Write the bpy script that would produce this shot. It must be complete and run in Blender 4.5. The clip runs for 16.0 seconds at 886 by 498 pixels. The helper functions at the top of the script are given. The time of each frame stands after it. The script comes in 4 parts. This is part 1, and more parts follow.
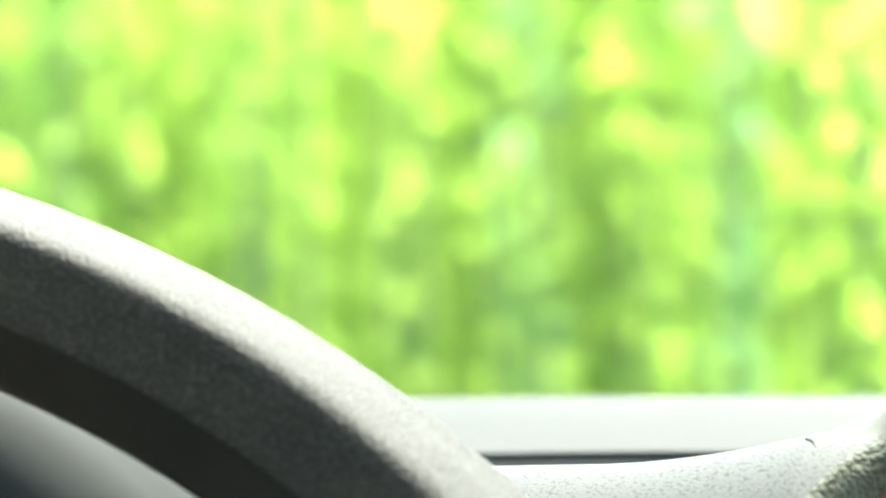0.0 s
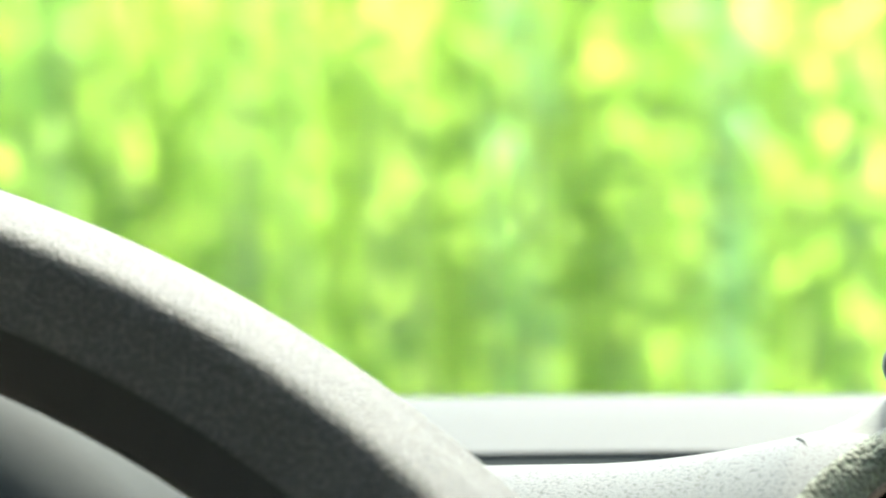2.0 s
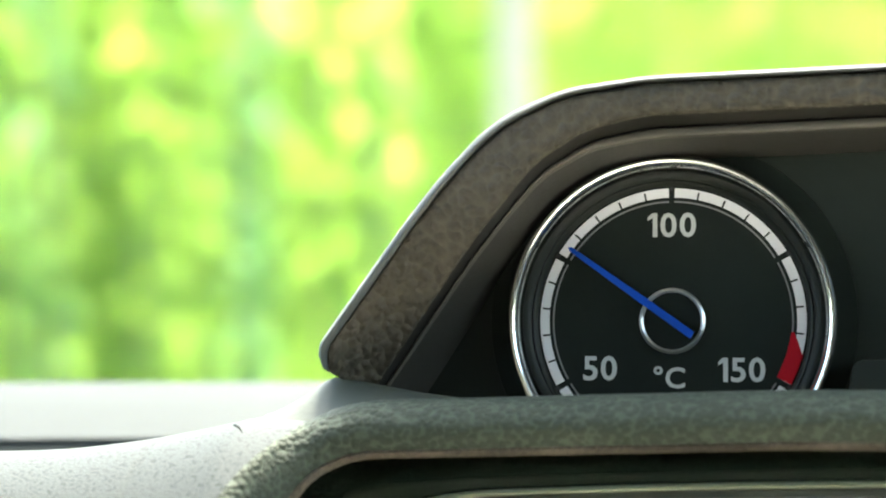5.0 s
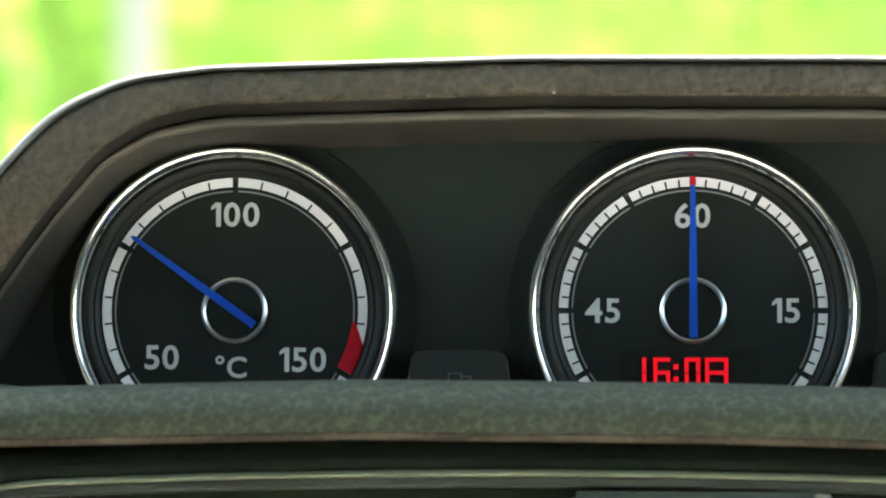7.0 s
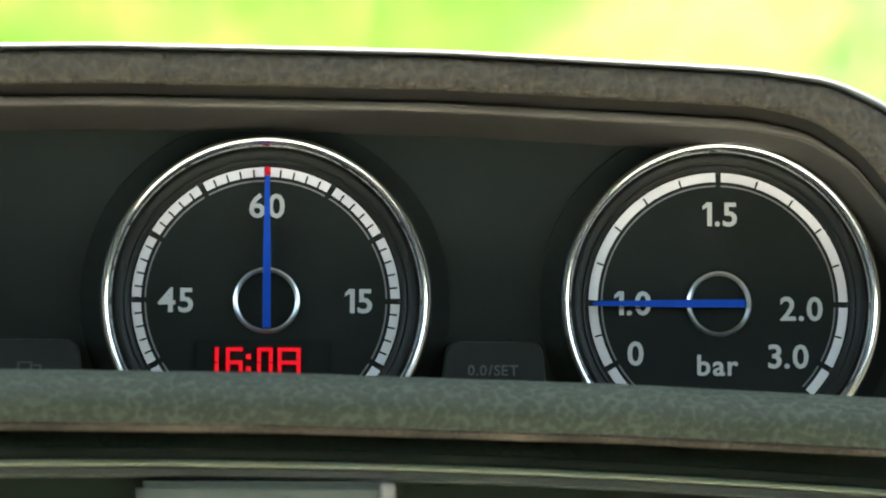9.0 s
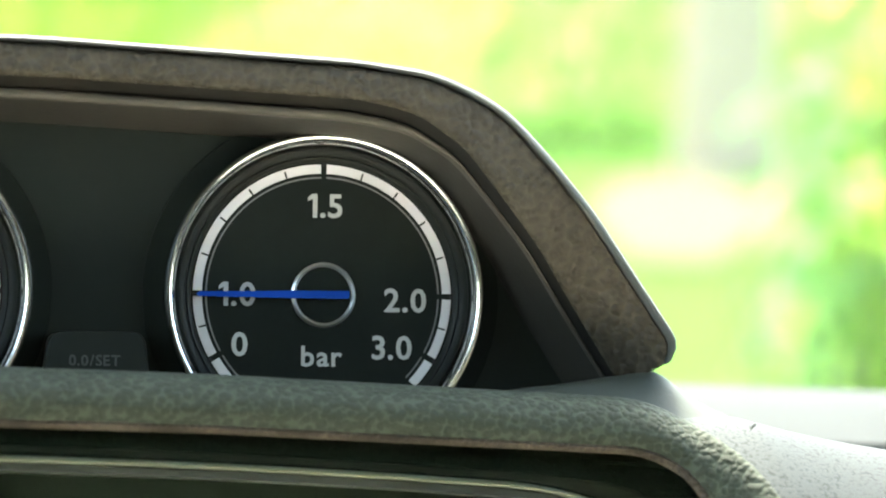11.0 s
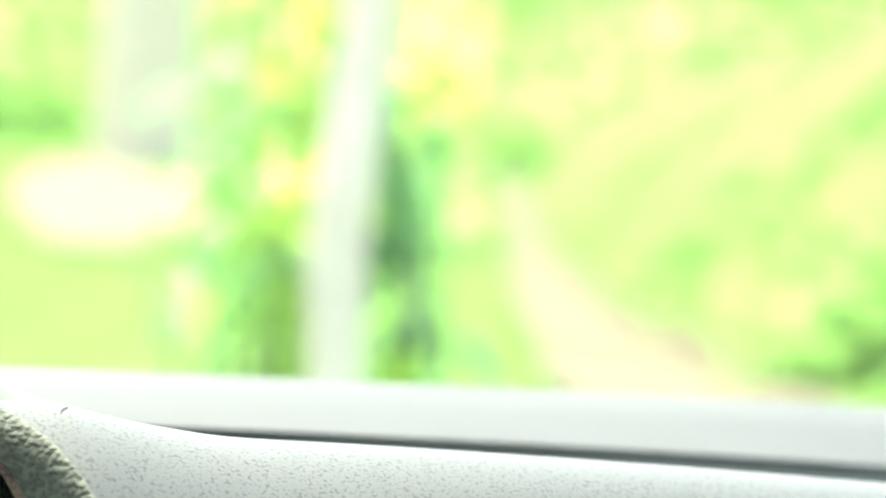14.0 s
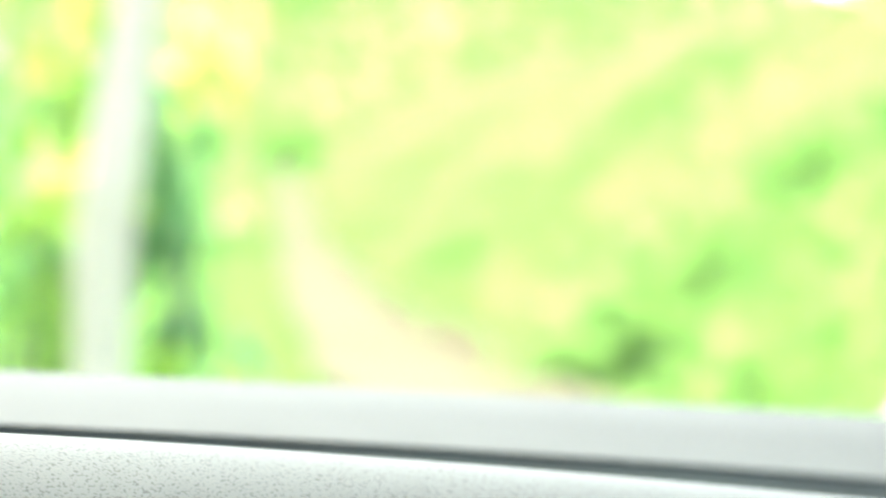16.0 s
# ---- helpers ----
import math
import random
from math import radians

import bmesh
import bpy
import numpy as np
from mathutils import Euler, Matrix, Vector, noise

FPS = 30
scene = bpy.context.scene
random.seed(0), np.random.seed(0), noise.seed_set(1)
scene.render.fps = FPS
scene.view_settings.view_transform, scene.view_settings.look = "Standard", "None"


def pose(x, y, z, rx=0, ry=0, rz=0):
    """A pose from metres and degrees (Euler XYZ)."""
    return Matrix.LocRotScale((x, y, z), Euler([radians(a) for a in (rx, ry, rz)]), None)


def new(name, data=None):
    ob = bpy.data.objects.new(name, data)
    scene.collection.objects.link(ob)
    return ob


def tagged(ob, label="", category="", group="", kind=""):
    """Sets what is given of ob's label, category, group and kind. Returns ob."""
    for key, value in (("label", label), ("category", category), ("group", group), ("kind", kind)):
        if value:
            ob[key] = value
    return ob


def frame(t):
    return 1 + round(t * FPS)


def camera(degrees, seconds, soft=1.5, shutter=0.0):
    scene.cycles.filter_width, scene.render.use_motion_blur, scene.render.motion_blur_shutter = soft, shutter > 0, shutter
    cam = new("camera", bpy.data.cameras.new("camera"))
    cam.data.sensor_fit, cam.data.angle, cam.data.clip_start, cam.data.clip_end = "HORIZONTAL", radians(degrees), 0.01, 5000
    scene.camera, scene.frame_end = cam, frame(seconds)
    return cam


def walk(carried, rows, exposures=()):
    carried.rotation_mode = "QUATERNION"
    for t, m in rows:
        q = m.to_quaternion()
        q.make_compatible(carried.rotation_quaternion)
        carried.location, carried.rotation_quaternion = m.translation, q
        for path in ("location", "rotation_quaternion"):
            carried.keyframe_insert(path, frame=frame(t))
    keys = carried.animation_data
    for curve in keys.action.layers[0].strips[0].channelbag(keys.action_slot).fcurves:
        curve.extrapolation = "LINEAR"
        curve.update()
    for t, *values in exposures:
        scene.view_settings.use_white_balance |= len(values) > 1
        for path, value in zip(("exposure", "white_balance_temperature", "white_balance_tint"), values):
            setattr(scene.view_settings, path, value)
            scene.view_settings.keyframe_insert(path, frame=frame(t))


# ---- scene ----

# ---------------------------------------------------------------- camera
# The car's own frame: origin at the middle gauge, x right, y ahead, z up, leaning 6 degrees.
CAR = pose(0, 0, 1.0, -6, 0, 0)
LENS = 19.453
cam = camera(LENS, 16.0, soft=2.0)
cam.data.dof.use_dof = True
cam.data.dof.focus_distance = 0.472
cam.data.dof.aperture_fstop = 12.5

# A pan on a tripod: the lens sits ahead of the pan axis.
PIVOT = CAR @ pose(-0.02254, -0.55023, -0.02262) @ pose(0, 0, 0, 0, 1.257, 0)
HEAD = pose(0, 0.08413, 0) @ pose(0, 0, 0, 4.307) @ pose(0, 0, 0, 0, -1.387) @ pose(0, 0, 0, 90)
PAN = [
    (0.0, 21.30), (0.5, 21.30), (1.0, 21.29), (1.5, 21.28), (2.0, 21.14),
    (2.5, 19.83), (3.0, 18.04), (3.5, 16.40), (6.0, 6.52), (6.5, 4.50),
    (7.0, 2.43), (7.5, 0.47), (8.0, -1.61), (8.5, -3.52), (9.0, -5.58),
    (9.5, -7.37), (12.0, -16.98), (12.5, -19.00), (13.0, -21.28), (13.5, -23.49),
    (14.0, -25.89), (14.5, -28.04), (15.0, -29.66), (15.5, -30.47), (16.0, -30.95),
]
EXPOSURES = [(0.0, 4.3, 7100, 2), (16.0, 4.3, 7100, 2)]
walk(cam, [(t, PIVOT @ pose(0, 0, 0, 0, 0, yaw) @ HEAD) for t, yaw in PAN], EXPOSURES)

# ---------------------------------------------------------------- light
SUN_ELEVATION, SUN_FROM = radians(58), Vector((0.06, 1.0, 0))
world = bpy.data.worlds.new("sky")
scene.world = world
world.use_nodes = True
sky_nodes = world.node_tree.nodes
sky = sky_nodes.new("ShaderNodeTexSky")
sky.sky_type = "NISHITA"
sky.sun_disc = False
sky.sun_elevation = SUN_ELEVATION
sky.dust_density = 2.8
sky.ozone_density = 0.3
sky.sun_rotation = math.atan2(SUN_FROM.x, SUN_FROM.y)
world.node_tree.links.new(sky.outputs[0], sky_nodes["Background"].inputs[0])
sky_nodes["Background"].inputs[1].default_value = 0.15
sun = new("sun", bpy.data.lights.new("sun", "SUN"))
sun.data.energy, sun.data.angle, sun.data.color = 1.5, radians(11), (1.0, 0.99, 0.97)
sun_way = -(SUN_FROM.normalized() * math.cos(SUN_ELEVATION) + Vector((0, 0, math.sin(SUN_ELEVATION))))
sun.matrix_world = Matrix.Translation((0, 0, 8)) @ sun_way.to_track_quat("-Z", "Y").to_matrix().to_4x4()


# ---------------------------------------------------------------- materials
def material(name, base, rough=0.5, metal=0.0, second=None, grain=0.0, scale=400.0, relief=0.0, cells=False,
             coat=0.0, spec=0.5, fine=0.15, veins=0.6, pits=(0.42, 0.78)):
    """A surface with mottling at two scales and a relief of pores or cells."""
    m = bpy.data.materials.new(name)
    m.use_nodes = True
    n, ln = m.node_tree.nodes, m.node_tree.links
    b = n["Principled BSDF"]
    b.inputs["Roughness"].default_value = rough
    b.inputs["Metallic"].default_value = metal
    b.inputs["Coat Weight"].default_value = coat
    b.inputs["Coat Roughness"].default_value = 0.06
    b.inputs["Specular IOR Level"].default_value = spec
    co = n.new("ShaderNodeTexCoord")
    big = n.new("ShaderNodeTexNoise")
    big.inputs["Scale"].default_value = scale * 0.06
    big.inputs["Detail"].default_value = 4
    small = n.new("ShaderNodeTexNoise")
    small.inputs["Scale"].default_value = scale * 1.3
    small.inputs["Detail"].default_value = 3
    for t in (big, small):
        ln.new(co.outputs["Object"], t.inputs["Vector"])
    mix = n.new("ShaderNodeMix")
    mix.data_type = "RGBA"
    mix.inputs["A"].default_value = (*base, 1)
    mix.inputs["B"].default_value = (*(second or [c * 0.75 for c in base]), 1)
    ramp = n.new("ShaderNodeMapRange")
    ramp.inputs["From Min"].default_value, ramp.inputs["From Max"].default_value = 0.38, 0.66
    ln.new(big.outputs["Fac"], ramp.inputs["Value"])
    add = n.new("ShaderNodeMath")
    add.operation = "MULTIPLY_ADD"
    add.inputs[1].default_value = fine * 2
    ln.new(small.outputs["Fac"], add.inputs[0])
    ln.new(ramp.outputs[0], add.inputs[2])
    sub = n.new("ShaderNodeMath")
    sub.operation = "SUBTRACT"
    sub.use_clamp = True
    sub.inputs[1].default_value = fine
    ln.new(add.outputs[0], sub.inputs[0])
    ln.new(sub.outputs[0], mix.inputs["Factor"])
    ln.new(mix.outputs["Result"], b.inputs["Base Color"])
    if relief:
        if cells:
            tex = n.new("ShaderNodeTexVoronoi")
            tex.feature = "SMOOTH_F1"
            tex.inputs["Smoothness"].default_value = 0.25
            tex.inputs["Scale"].default_value = scale
            warp = n.new("ShaderNodeVectorMath")
            warp.operation = "MULTIPLY_ADD"
            wn = n.new("ShaderNodeTexNoise")
            wn.inputs["Scale"].default_value = scale * 0.5
            ln.new(co.outputs["Object"], wn.inputs["Vector"])
            warp.inputs[1].default_value = (0.9 / scale,) * 3
            ln.new(wn.outputs["Color"], warp.inputs[0])
            ln.new(co.outputs["Object"], warp.inputs[2])
            ln.new(warp.outputs[0], tex.inputs["Vector"])
            height = tex.outputs["Distance"]
            vein = n.new("ShaderNodeMapRange")
            vein.inputs["From Min"].default_value, vein.inputs["From Max"].default_value = pits
            vein.inputs["To Min"].default_value, vein.inputs["To Max"].default_value = 0.9, 0.9 + veins
            ln.new(height, vein.inputs["Value"])
            tone = n.new("ShaderNodeMix")
            tone.data_type, tone.blend_type = "RGBA", "MULTIPLY"
            tone.inputs["Factor"].default_value = 1.0
            ln.new(mix.outputs["Result"], tone.inputs["A"])
            ln.new(vein.outputs[0], tone.inputs["B"])
            ln.new(tone.outputs["Result"], b.inputs["Base Color"])
        else:
            height = small.outputs["Fac"]
        bump = n.new("ShaderNodeBump")
        bump.inputs["Strength"].default_value = relief
        bump.inputs["Distance"].default_value = 1.0 / scale
        bump.invert = cells
        ln.new(height, bump.inputs["Height"])
        ln.new(bump.outputs[0], b.inputs["Normal"])
    return m


# PAD's negative veins paint the grain's tiny shadows as dark specks.
PAD = material("grained_grey_padding", (0.0388, 0.0455, 0.0455), 0.75, second=(0.0370, 0.0436, 0.0436), scale=1500, relief=0.14, cells=True, spec=0.10, veins=-0.45, pits=(0.60, 0.78))
LIP = material("grained_lip_padding", (0.0392, 0.0468, 0.0344), 0.75, second=(0.0376, 0.0448, 0.0329), scale=800, relief=0.42, cells=True, spec=0.10, veins=0.44, pits=(0.50, 0.70))
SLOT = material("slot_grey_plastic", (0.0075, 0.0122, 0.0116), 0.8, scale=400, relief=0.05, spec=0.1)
SHELL = material("grained_hood_shell", (0.080, 0.086, 0.080), 0.7, second=(0.072, 0.078, 0.072), scale=800, relief=0.06, spec=0.15)
PAD_HOOD = material("grained_hood_padding", (0.064, 0.0548, 0.0415), 0.6, second=(0.056, 0.0480, 0.0362), scale=600, relief=0.60, cells=True, veins=0.22, spec=0.12)
LEATHER = material("rim_leather", (0.0268, 0.0286, 0.0270), 0.7, second=(0.0235, 0.0252, 0.0238), scale=1300, relief=0.55, cells=True, spec=0.08, veins=0.50, pits=(0.45, 0.72))
SMOOTH = material("smooth_grey_plastic", (0.064, 0.071, 0.059), 0.65, second=(0.060, 0.066, 0.055), scale=300, relief=0.04, spec=0.15)
INLAY = material("smooth_dark_inlay", (0.010, 0.0105, 0.009), 0.6, scale=400, relief=0.03, spec=0.1)
COWL = material("dark_cowl_plastic", (0.0100, 0.0128, 0.0122), 0.8, scale=300, relief=0.04, spec=0.06)
SILL = material("matt_grey_plastic", (0.0222, 0.0256, 0.0246), 0.8, second=(0.0208, 0.0240, 0.0230), scale=500, relief=0.08, spec=0.1)
LINER = material("brown_hood_liner", (0.0270, 0.0255, 0.0215), 0.5, second=(0.0245, 0.0230, 0.0195), scale=700, relief=0.04, spec=0.3)
# The liner's brown made paler, for the light the ridge catches.
RIDGE = material("light_catching_ridge_plastic", (0.078, 0.0700, 0.0580), 0.5, scale=700, relief=0.04, spec=0.3)
# Shade in the groove below the rim, put into a dark base colour.
GAP_SHADE = material("rim_underside_shade", (0.0185, 0.0175, 0.0148), 0.6, scale=700, relief=0.04, spec=0.15)
BUTTON = material("dark_grey_button", (0.0225, 0.0262, 0.0230), 0.5, scale=500, relief=0.02, spec=0.15)
BLACK = material("matt_black_plastic", (0.012, 0.013, 0.013), 0.6, scale=600, relief=0.05)
FACEPLATE = material("dark_faceplate", (0.0162, 0.0205, 0.0174), 0.5, scale=300, relief=0.02, spec=0.12)
INNER_RING = material("satin_black_ring", (0.0168, 0.0188, 0.0168), 0.5, scale=500, spec=0.15)
RECESS = material("flat_black_ring", (0.0132, 0.0165, 0.0140), 0.7, scale=500, spec=0.06)
DIAL = material("black_dial", (0.0142, 0.0180, 0.0153), 0.6, scale=500, spec=0.1)
GLOSS = material("gloss_black_trim", (0.012, 0.018, 0.011), 0.15, scale=200, coat=0.4, spec=0.3)
CHROME = material("satin_chrome", (0.76, 0.77, 0.74), 0.16, 1.0, second=(0.70, 0.71, 0.68), scale=250)
STRIP_METAL = material("satin_metal_strip", (0.26, 0.28, 0.19), 0.35, 0.3, second=(0.23, 0.25, 0.165), scale=250)
DULL_METAL = material("dull_metal", (0.55, 0.57, 0.56), 0.35, 1.0, scale=500)
WHITE_PRINT = material("white_dial_print", (0.74, 0.725, 0.745), 0.6, second=(0.70, 0.685, 0.705), scale=900)
NUMERAL_PRINT = material("light_grey_numeral_print", (0.49, 0.495, 0.475), 0.6, second=(0.45, 0.455, 0.44), scale=900)
GREY_PRINT = material("grey_dial_print", (0.20, 0.20, 0.20), 0.6, scale=900)
FAINT_PRINT = material("faint_button_print", (0.070, 0.078, 0.076), 0.6, scale=900)
RED_PRINT = material("red_dial_print", (0.40, 0.0045, 0.016), 0.6, second=(0.36, 0.0045, 0.014), scale=900, spec=0.15)
BLUE = material("blue_needle", (0.0016, 0.057, 0.38), 0.6, second=(0.0016, 0.052, 0.34), scale=900, spec=0.15)
SCREEN = material("grey_screen", (0.064, 0.076, 0.062), 0.4, scale=300)
TRIM_GREY = material("mid_grey_trim", (0.046, 0.050, 0.042), 0.4, scale=400)
STITCH = material("brown_edge", (0.100, 0.082, 0.066), 0.9, second=(0.040, 0.034, 0.028), scale=1100, relief=0.9, spec=0.05, fine=0.9)
CLOTH = material("grey_cabin_lining", (0.26, 0.245, 0.215), 0.9, scale=300, relief=0.2)
# Kept dark so the unseen rear linings throw little light on the pod.
REAR = material("dark_grey_rear_lining", (0.12, 0.110, 0.092), 0.9, second=(0.10, 0.092, 0.077), scale=300, relief=0.2)
CARPET = material("dark_carpet", (0.06, 0.06, 0.06), 0.95, scale=500, relief=0.3)
# Pale so that the unseen floor reflects warm light up to the pod.
BEIGE = material("pale_beige_bounce_upholstery", (0.72, 0.68, 0.60), 0.95, second=(0.66, 0.62, 0.545), scale=500, relief=0.3, spec=0.05)
PAINT = material("pale_car_paint", (0.55, 0.56, 0.55), 0.25, scale=60, coat=0.5)


def glowing(name, colour, strength):
    m = bpy.data.materials.new(name)
    m.use_nodes = True
    b = m.node_tree.nodes["Principled BSDF"]
    b.inputs["Base Color"].default_value = (0.05, 0.0, 0.0, 1)
    b.inputs["Emission Color"].default_value = (*colour, 1)
    b.inputs["Emission Strength"].default_value = strength
    return m


LED = glowing("red_display_segment", (1.0, 0.0, 0.018), 0.042)


def glass_material():
    m = bpy.data.materials.new("windscreen_glass")
    m.use_nodes = True
    n, ln = m.node_tree.nodes, m.node_tree.links
    n.remove(n["Principled BSDF"])
    clear = n.new("ShaderNodeBsdfTransparent")
    clear.inputs["Color"].default_value = (0.93, 0.96, 0.94, 1)
    shine = n.new("ShaderNodeBsdfGlossy")
    shine.inputs["Roughness"].default_value = 0.03
    mix = n.new("ShaderNodeMixShader")
    mix.inputs[0].default_value = 0.08
    ln.new(clear.outputs[0], mix.inputs[1])
    ln.new(shine.outputs[0], mix.inputs[2])
    ln.new(mix.outputs[0], n["Material Output"].inputs["Surface"])
    return m


GLASS = glass_material()


def leaf_material(name, dark, light, clear=0.55):
    """Leaves, each with a tone of its own, that let some light through."""
    m = bpy.data.materials.new(name)
    m.use_nodes = True
    n, ln = m.node_tree.nodes, m.node_tree.links
    b = n["Principled BSDF"]
    b.inputs["Roughness"].default_value = 0.6
    b.inputs["Specular IOR Level"].default_value = 0.1
    geo = n.new("ShaderNodeNewGeometry")
    co = n.new("ShaderNodeTexCoord")
    patch = n.new("ShaderNodeTexNoise")
    patch.inputs["Scale"].default_value = 3.4
    patch.inputs["Detail"].default_value = 4
    patch.inputs["Roughness"].default_value = 0.7
    tall = n.new("ShaderNodeMapping")
    tall.inputs["Scale"].default_value = (1.0, 1.0, 0.5)
    ln.new(co.outputs["Object"], tall.inputs["Vector"])
    ln.new(tall.outputs[0], patch.inputs["Vector"])
    add = n.new("ShaderNodeMath")
    add.operation = "MULTIPLY_ADD"
    add.inputs[1].default_value = 0.25
    ln.new(geo.outputs["Random Per Island"], add.inputs[0])
    rng = n.new("ShaderNodeMapRange")
    rng.inputs["From Min"].default_value, rng.inputs["From Max"].default_value = 0.45, 0.56
    rng.inputs["To Max"].default_value = 0.75
    ln.new(patch.outputs["Fac"], rng.inputs["Value"])
    ln.new(rng.outputs[0], add.inputs[2])
    mix = n.new("ShaderNodeMix")
    mix.data_type = "RGBA"
    mix.inputs["A"].default_value = (*dark, 1)
    mix.inputs["B"].default_value = (*light, 1)
    ln.new(add.outputs[0], mix.inputs["Factor"])
    ln.new(mix.outputs["Result"], b.inputs["Base Color"])
    through_leaf = n.new("ShaderNodeBsdfTranslucent")
    ln.new(mix.outputs["Result"], through_leaf.inputs["Color"])
    both = n.new("ShaderNodeMixShader")
    both.inputs[0].default_value = clear
    ln.new(b.outputs[0], both.inputs[1])
    ln.new(through_leaf.outputs[0], both.inputs[2])
    ln.new(both.outputs[0], n["Material Output"].inputs["Surface"])
    return m


LEAF = leaf_material("hedge_leaf", (0.165, 0.275, 0.066), (0.28, 0.44, 0.090), 0.7)
LEAF_COOL = leaf_material("cool_leaf", (0.06, 0.22, 0.08), (0.16, 0.36, 0.12))
LEAF_YELLOW = leaf_material("yellow_leaf", (0.225, 0.345, 0.062), (0.310, 0.45, 0.080), 0.8)
LEAF_PALE = leaf_material("pale_leaf", (0.092, 0.184, 0.045), (0.142, 0.254, 0.065), 0.8)
# Sun and haze on the far leaves are put into this pale colour.
LEAF_HAZE = leaf_material("haze_paled_far_leaf", (0.26, 0.42, 0.130), (0.33, 0.49, 0.165), 0.9)
LEAF_LIME = leaf_material("lime_leaf", (0.295, 0.43, 0.072), (0.355, 0.50, 0.085), 0.8)
LEAF_MINT = leaf_material("mint_leaf", (0.15, 0.31, 0.105), (0.27, 0.42, 0.170), 0.7)
LEAF_DEEP = leaf_material("deep_green_leaf", (0.030, 0.110, 0.036), (0.085, 0.22, 0.065))
BANK = material("overgrown_bank", (0.110, 0.180, 0.042), 0.9, second=(0.085, 0.145, 0.034), scale=12, relief=0.5, spec=0.0)
BARK = material("pale_bark", (0.385, 0.305, 0.230), 0.9, second=(0.30, 0.236, 0.175), scale=40, relief=0.5, spec=0.05)
STEM = material("dark_stem", (0.09, 0.10, 0.05), 0.8, second=(0.06, 0.07, 0.035), scale=60, relief=0.4)
BARK_TAN = material("tan_bark", (0.33, 0.262, 0.172), 0.9, second=(0.29, 0.230, 0.150), scale=40, relief=0.5, spec=0.0)
GRASS = material("sunny_grass", (0.040, 0.088, 0.018), 0.8, second=(0.052, 0.092, 0.022), scale=30, relief=0.5, spec=0.0)
SOIL = material("pale_dry_soil", (0.068, 0.0625, 0.0415), 0.9, second=(0.060, 0.0550, 0.0360), scale=6, relief=0.4, spec=0.0)
EARTH = material("bare_brown_earth", (0.058, 0.0510, 0.0320), 0.9, second=(0.050, 0.0440, 0.0275), scale=8, relief=0.4, spec=0.0)
SAND = material("pale_sunlit_sand", (0.085, 0.080, 0.050), 0.9, second=(0.077, 0.072, 0.045), scale=20, relief=0.2, spec=0.0)


# ---------------------------------------------------------------- building helpers
def part(name, bm, mat, parent=None, label="", smooth=True):
    """Links a bmesh as one mesh object under a thing or a part."""
    me = bpy.data.meshes.new(name)
    bmesh.ops.recalc_face_normals(bm, faces=bm.faces)
    bm.to_mesh(me)
    bm.free()
    for p in me.polygons:
        p.use_smooth = smooth
    if smooth:
        me.set_sharp_from_angle(angle=radians(50))
    me.materials.append(mat)
    ob = new(name, me)
    ob.parent = parent
    return tagged(ob, label) if label else ob


def thing(name, label, category, m=CAR, group="", kind=""):
    ob = new(name)
    ob.empty_display_size = 0.02
    ob.matrix_world = m
    return tagged(ob, label, category, group, kind)


def loft(rows, closed=False, ring=False):
    """A sheet through rows of points. closed: each row is a loop. ring: the last row meets the first."""
    bm = bmesh.new()
    vs = [[bm.verts.new(p) for p in row] for row in rows]
    n = len(rows[0])
    pairs = list(zip(vs, vs[1:])) + ([(vs[-1], vs[0])] if ring else [])
    for a, b in pairs:
        for i in range(n if closed else n - 1):
            bm.faces.new((a[i], a[(i + 1) % n], b[(i + 1) % n], b[i]))
    return bm


def cap(bm, points):
    bm.faces.new([bm.verts.new(p) for p in points])
    return bm


def rounded_path(points, radii, steps=10, spacing=0.004):
    """A 2D line through corner points, each rounded by its radius, with even points in between."""
    pts = [Vector(p) for p in points]
    line = [pts[0]]
    for a, b, c, r in zip(pts, pts[1:], pts[2:], radii):
        u, v = (a - b).normalized(), (c - b).normalized()
        half = u.angle(v) / 2
        cut = min(r / math.tan(half), (a - b).length * 0.48, (c - b).length * 0.48)
        p, q = b + u * cut, b + v * cut
        for k in range(steps + 1):
            s = k / steps
            line.append(p * (1 - s) ** 2 + b * (2 * s * (1 - s)) + q * s * s)
    line.append(pts[-1])
    out = [line[0]]
    for p, q in zip(line, line[1:]):
        k = max(1, int((q - p).length / spacing))
        out += [p.lerp(q, (i + 1) / k) for i in range(k)]
    return out


def offset(path, amount):
    """The path moved to the right of its way (inwards, for an arch drawn from left to right). amount: a number for each point."""
    out = []
    for i, p in enumerate(path):
        t = (path[min(i + 1, len(path) - 1)] - path[max(i - 1, 0)]).normalized()
        out.append(p + Vector((t.y, -t.x)) * amount[i])
    return out


def lathe(profile, steps=96):
    """Turns (radius, depth) points about the depth axis y."""
    return loft([[(r * math.cos(a), y, r * math.sin(a)) for r, y in profile]
                 for a in (2 * math.pi * k / steps for k in range(steps))], ring=True)


def prism(outline, y0, y1, bevel=0.0):
    """A solid of a closed 2D outline (x, z) between two depths; y1 is the front, slightly bevelled."""
    c = sum((Vector(p) for p in outline), Vector((0, 0))) / len(outline)
    rows = [[(x, y0, z) for x, z in outline], [(x, y1 + bevel, z) for x, z in outline]]
    if bevel:
        rows.append([(x + (c.x - x) * bevel * 60, y1, z + (c.y - z) * bevel * 60) for x, z in outline])
    bm = loft(rows, closed=True)
    bm.verts.ensure_lookup_table()
    n = len(outline)
    bm.faces.new(bm.verts[:n])
    bm.faces.new(bm.verts[-n:])
    return bm


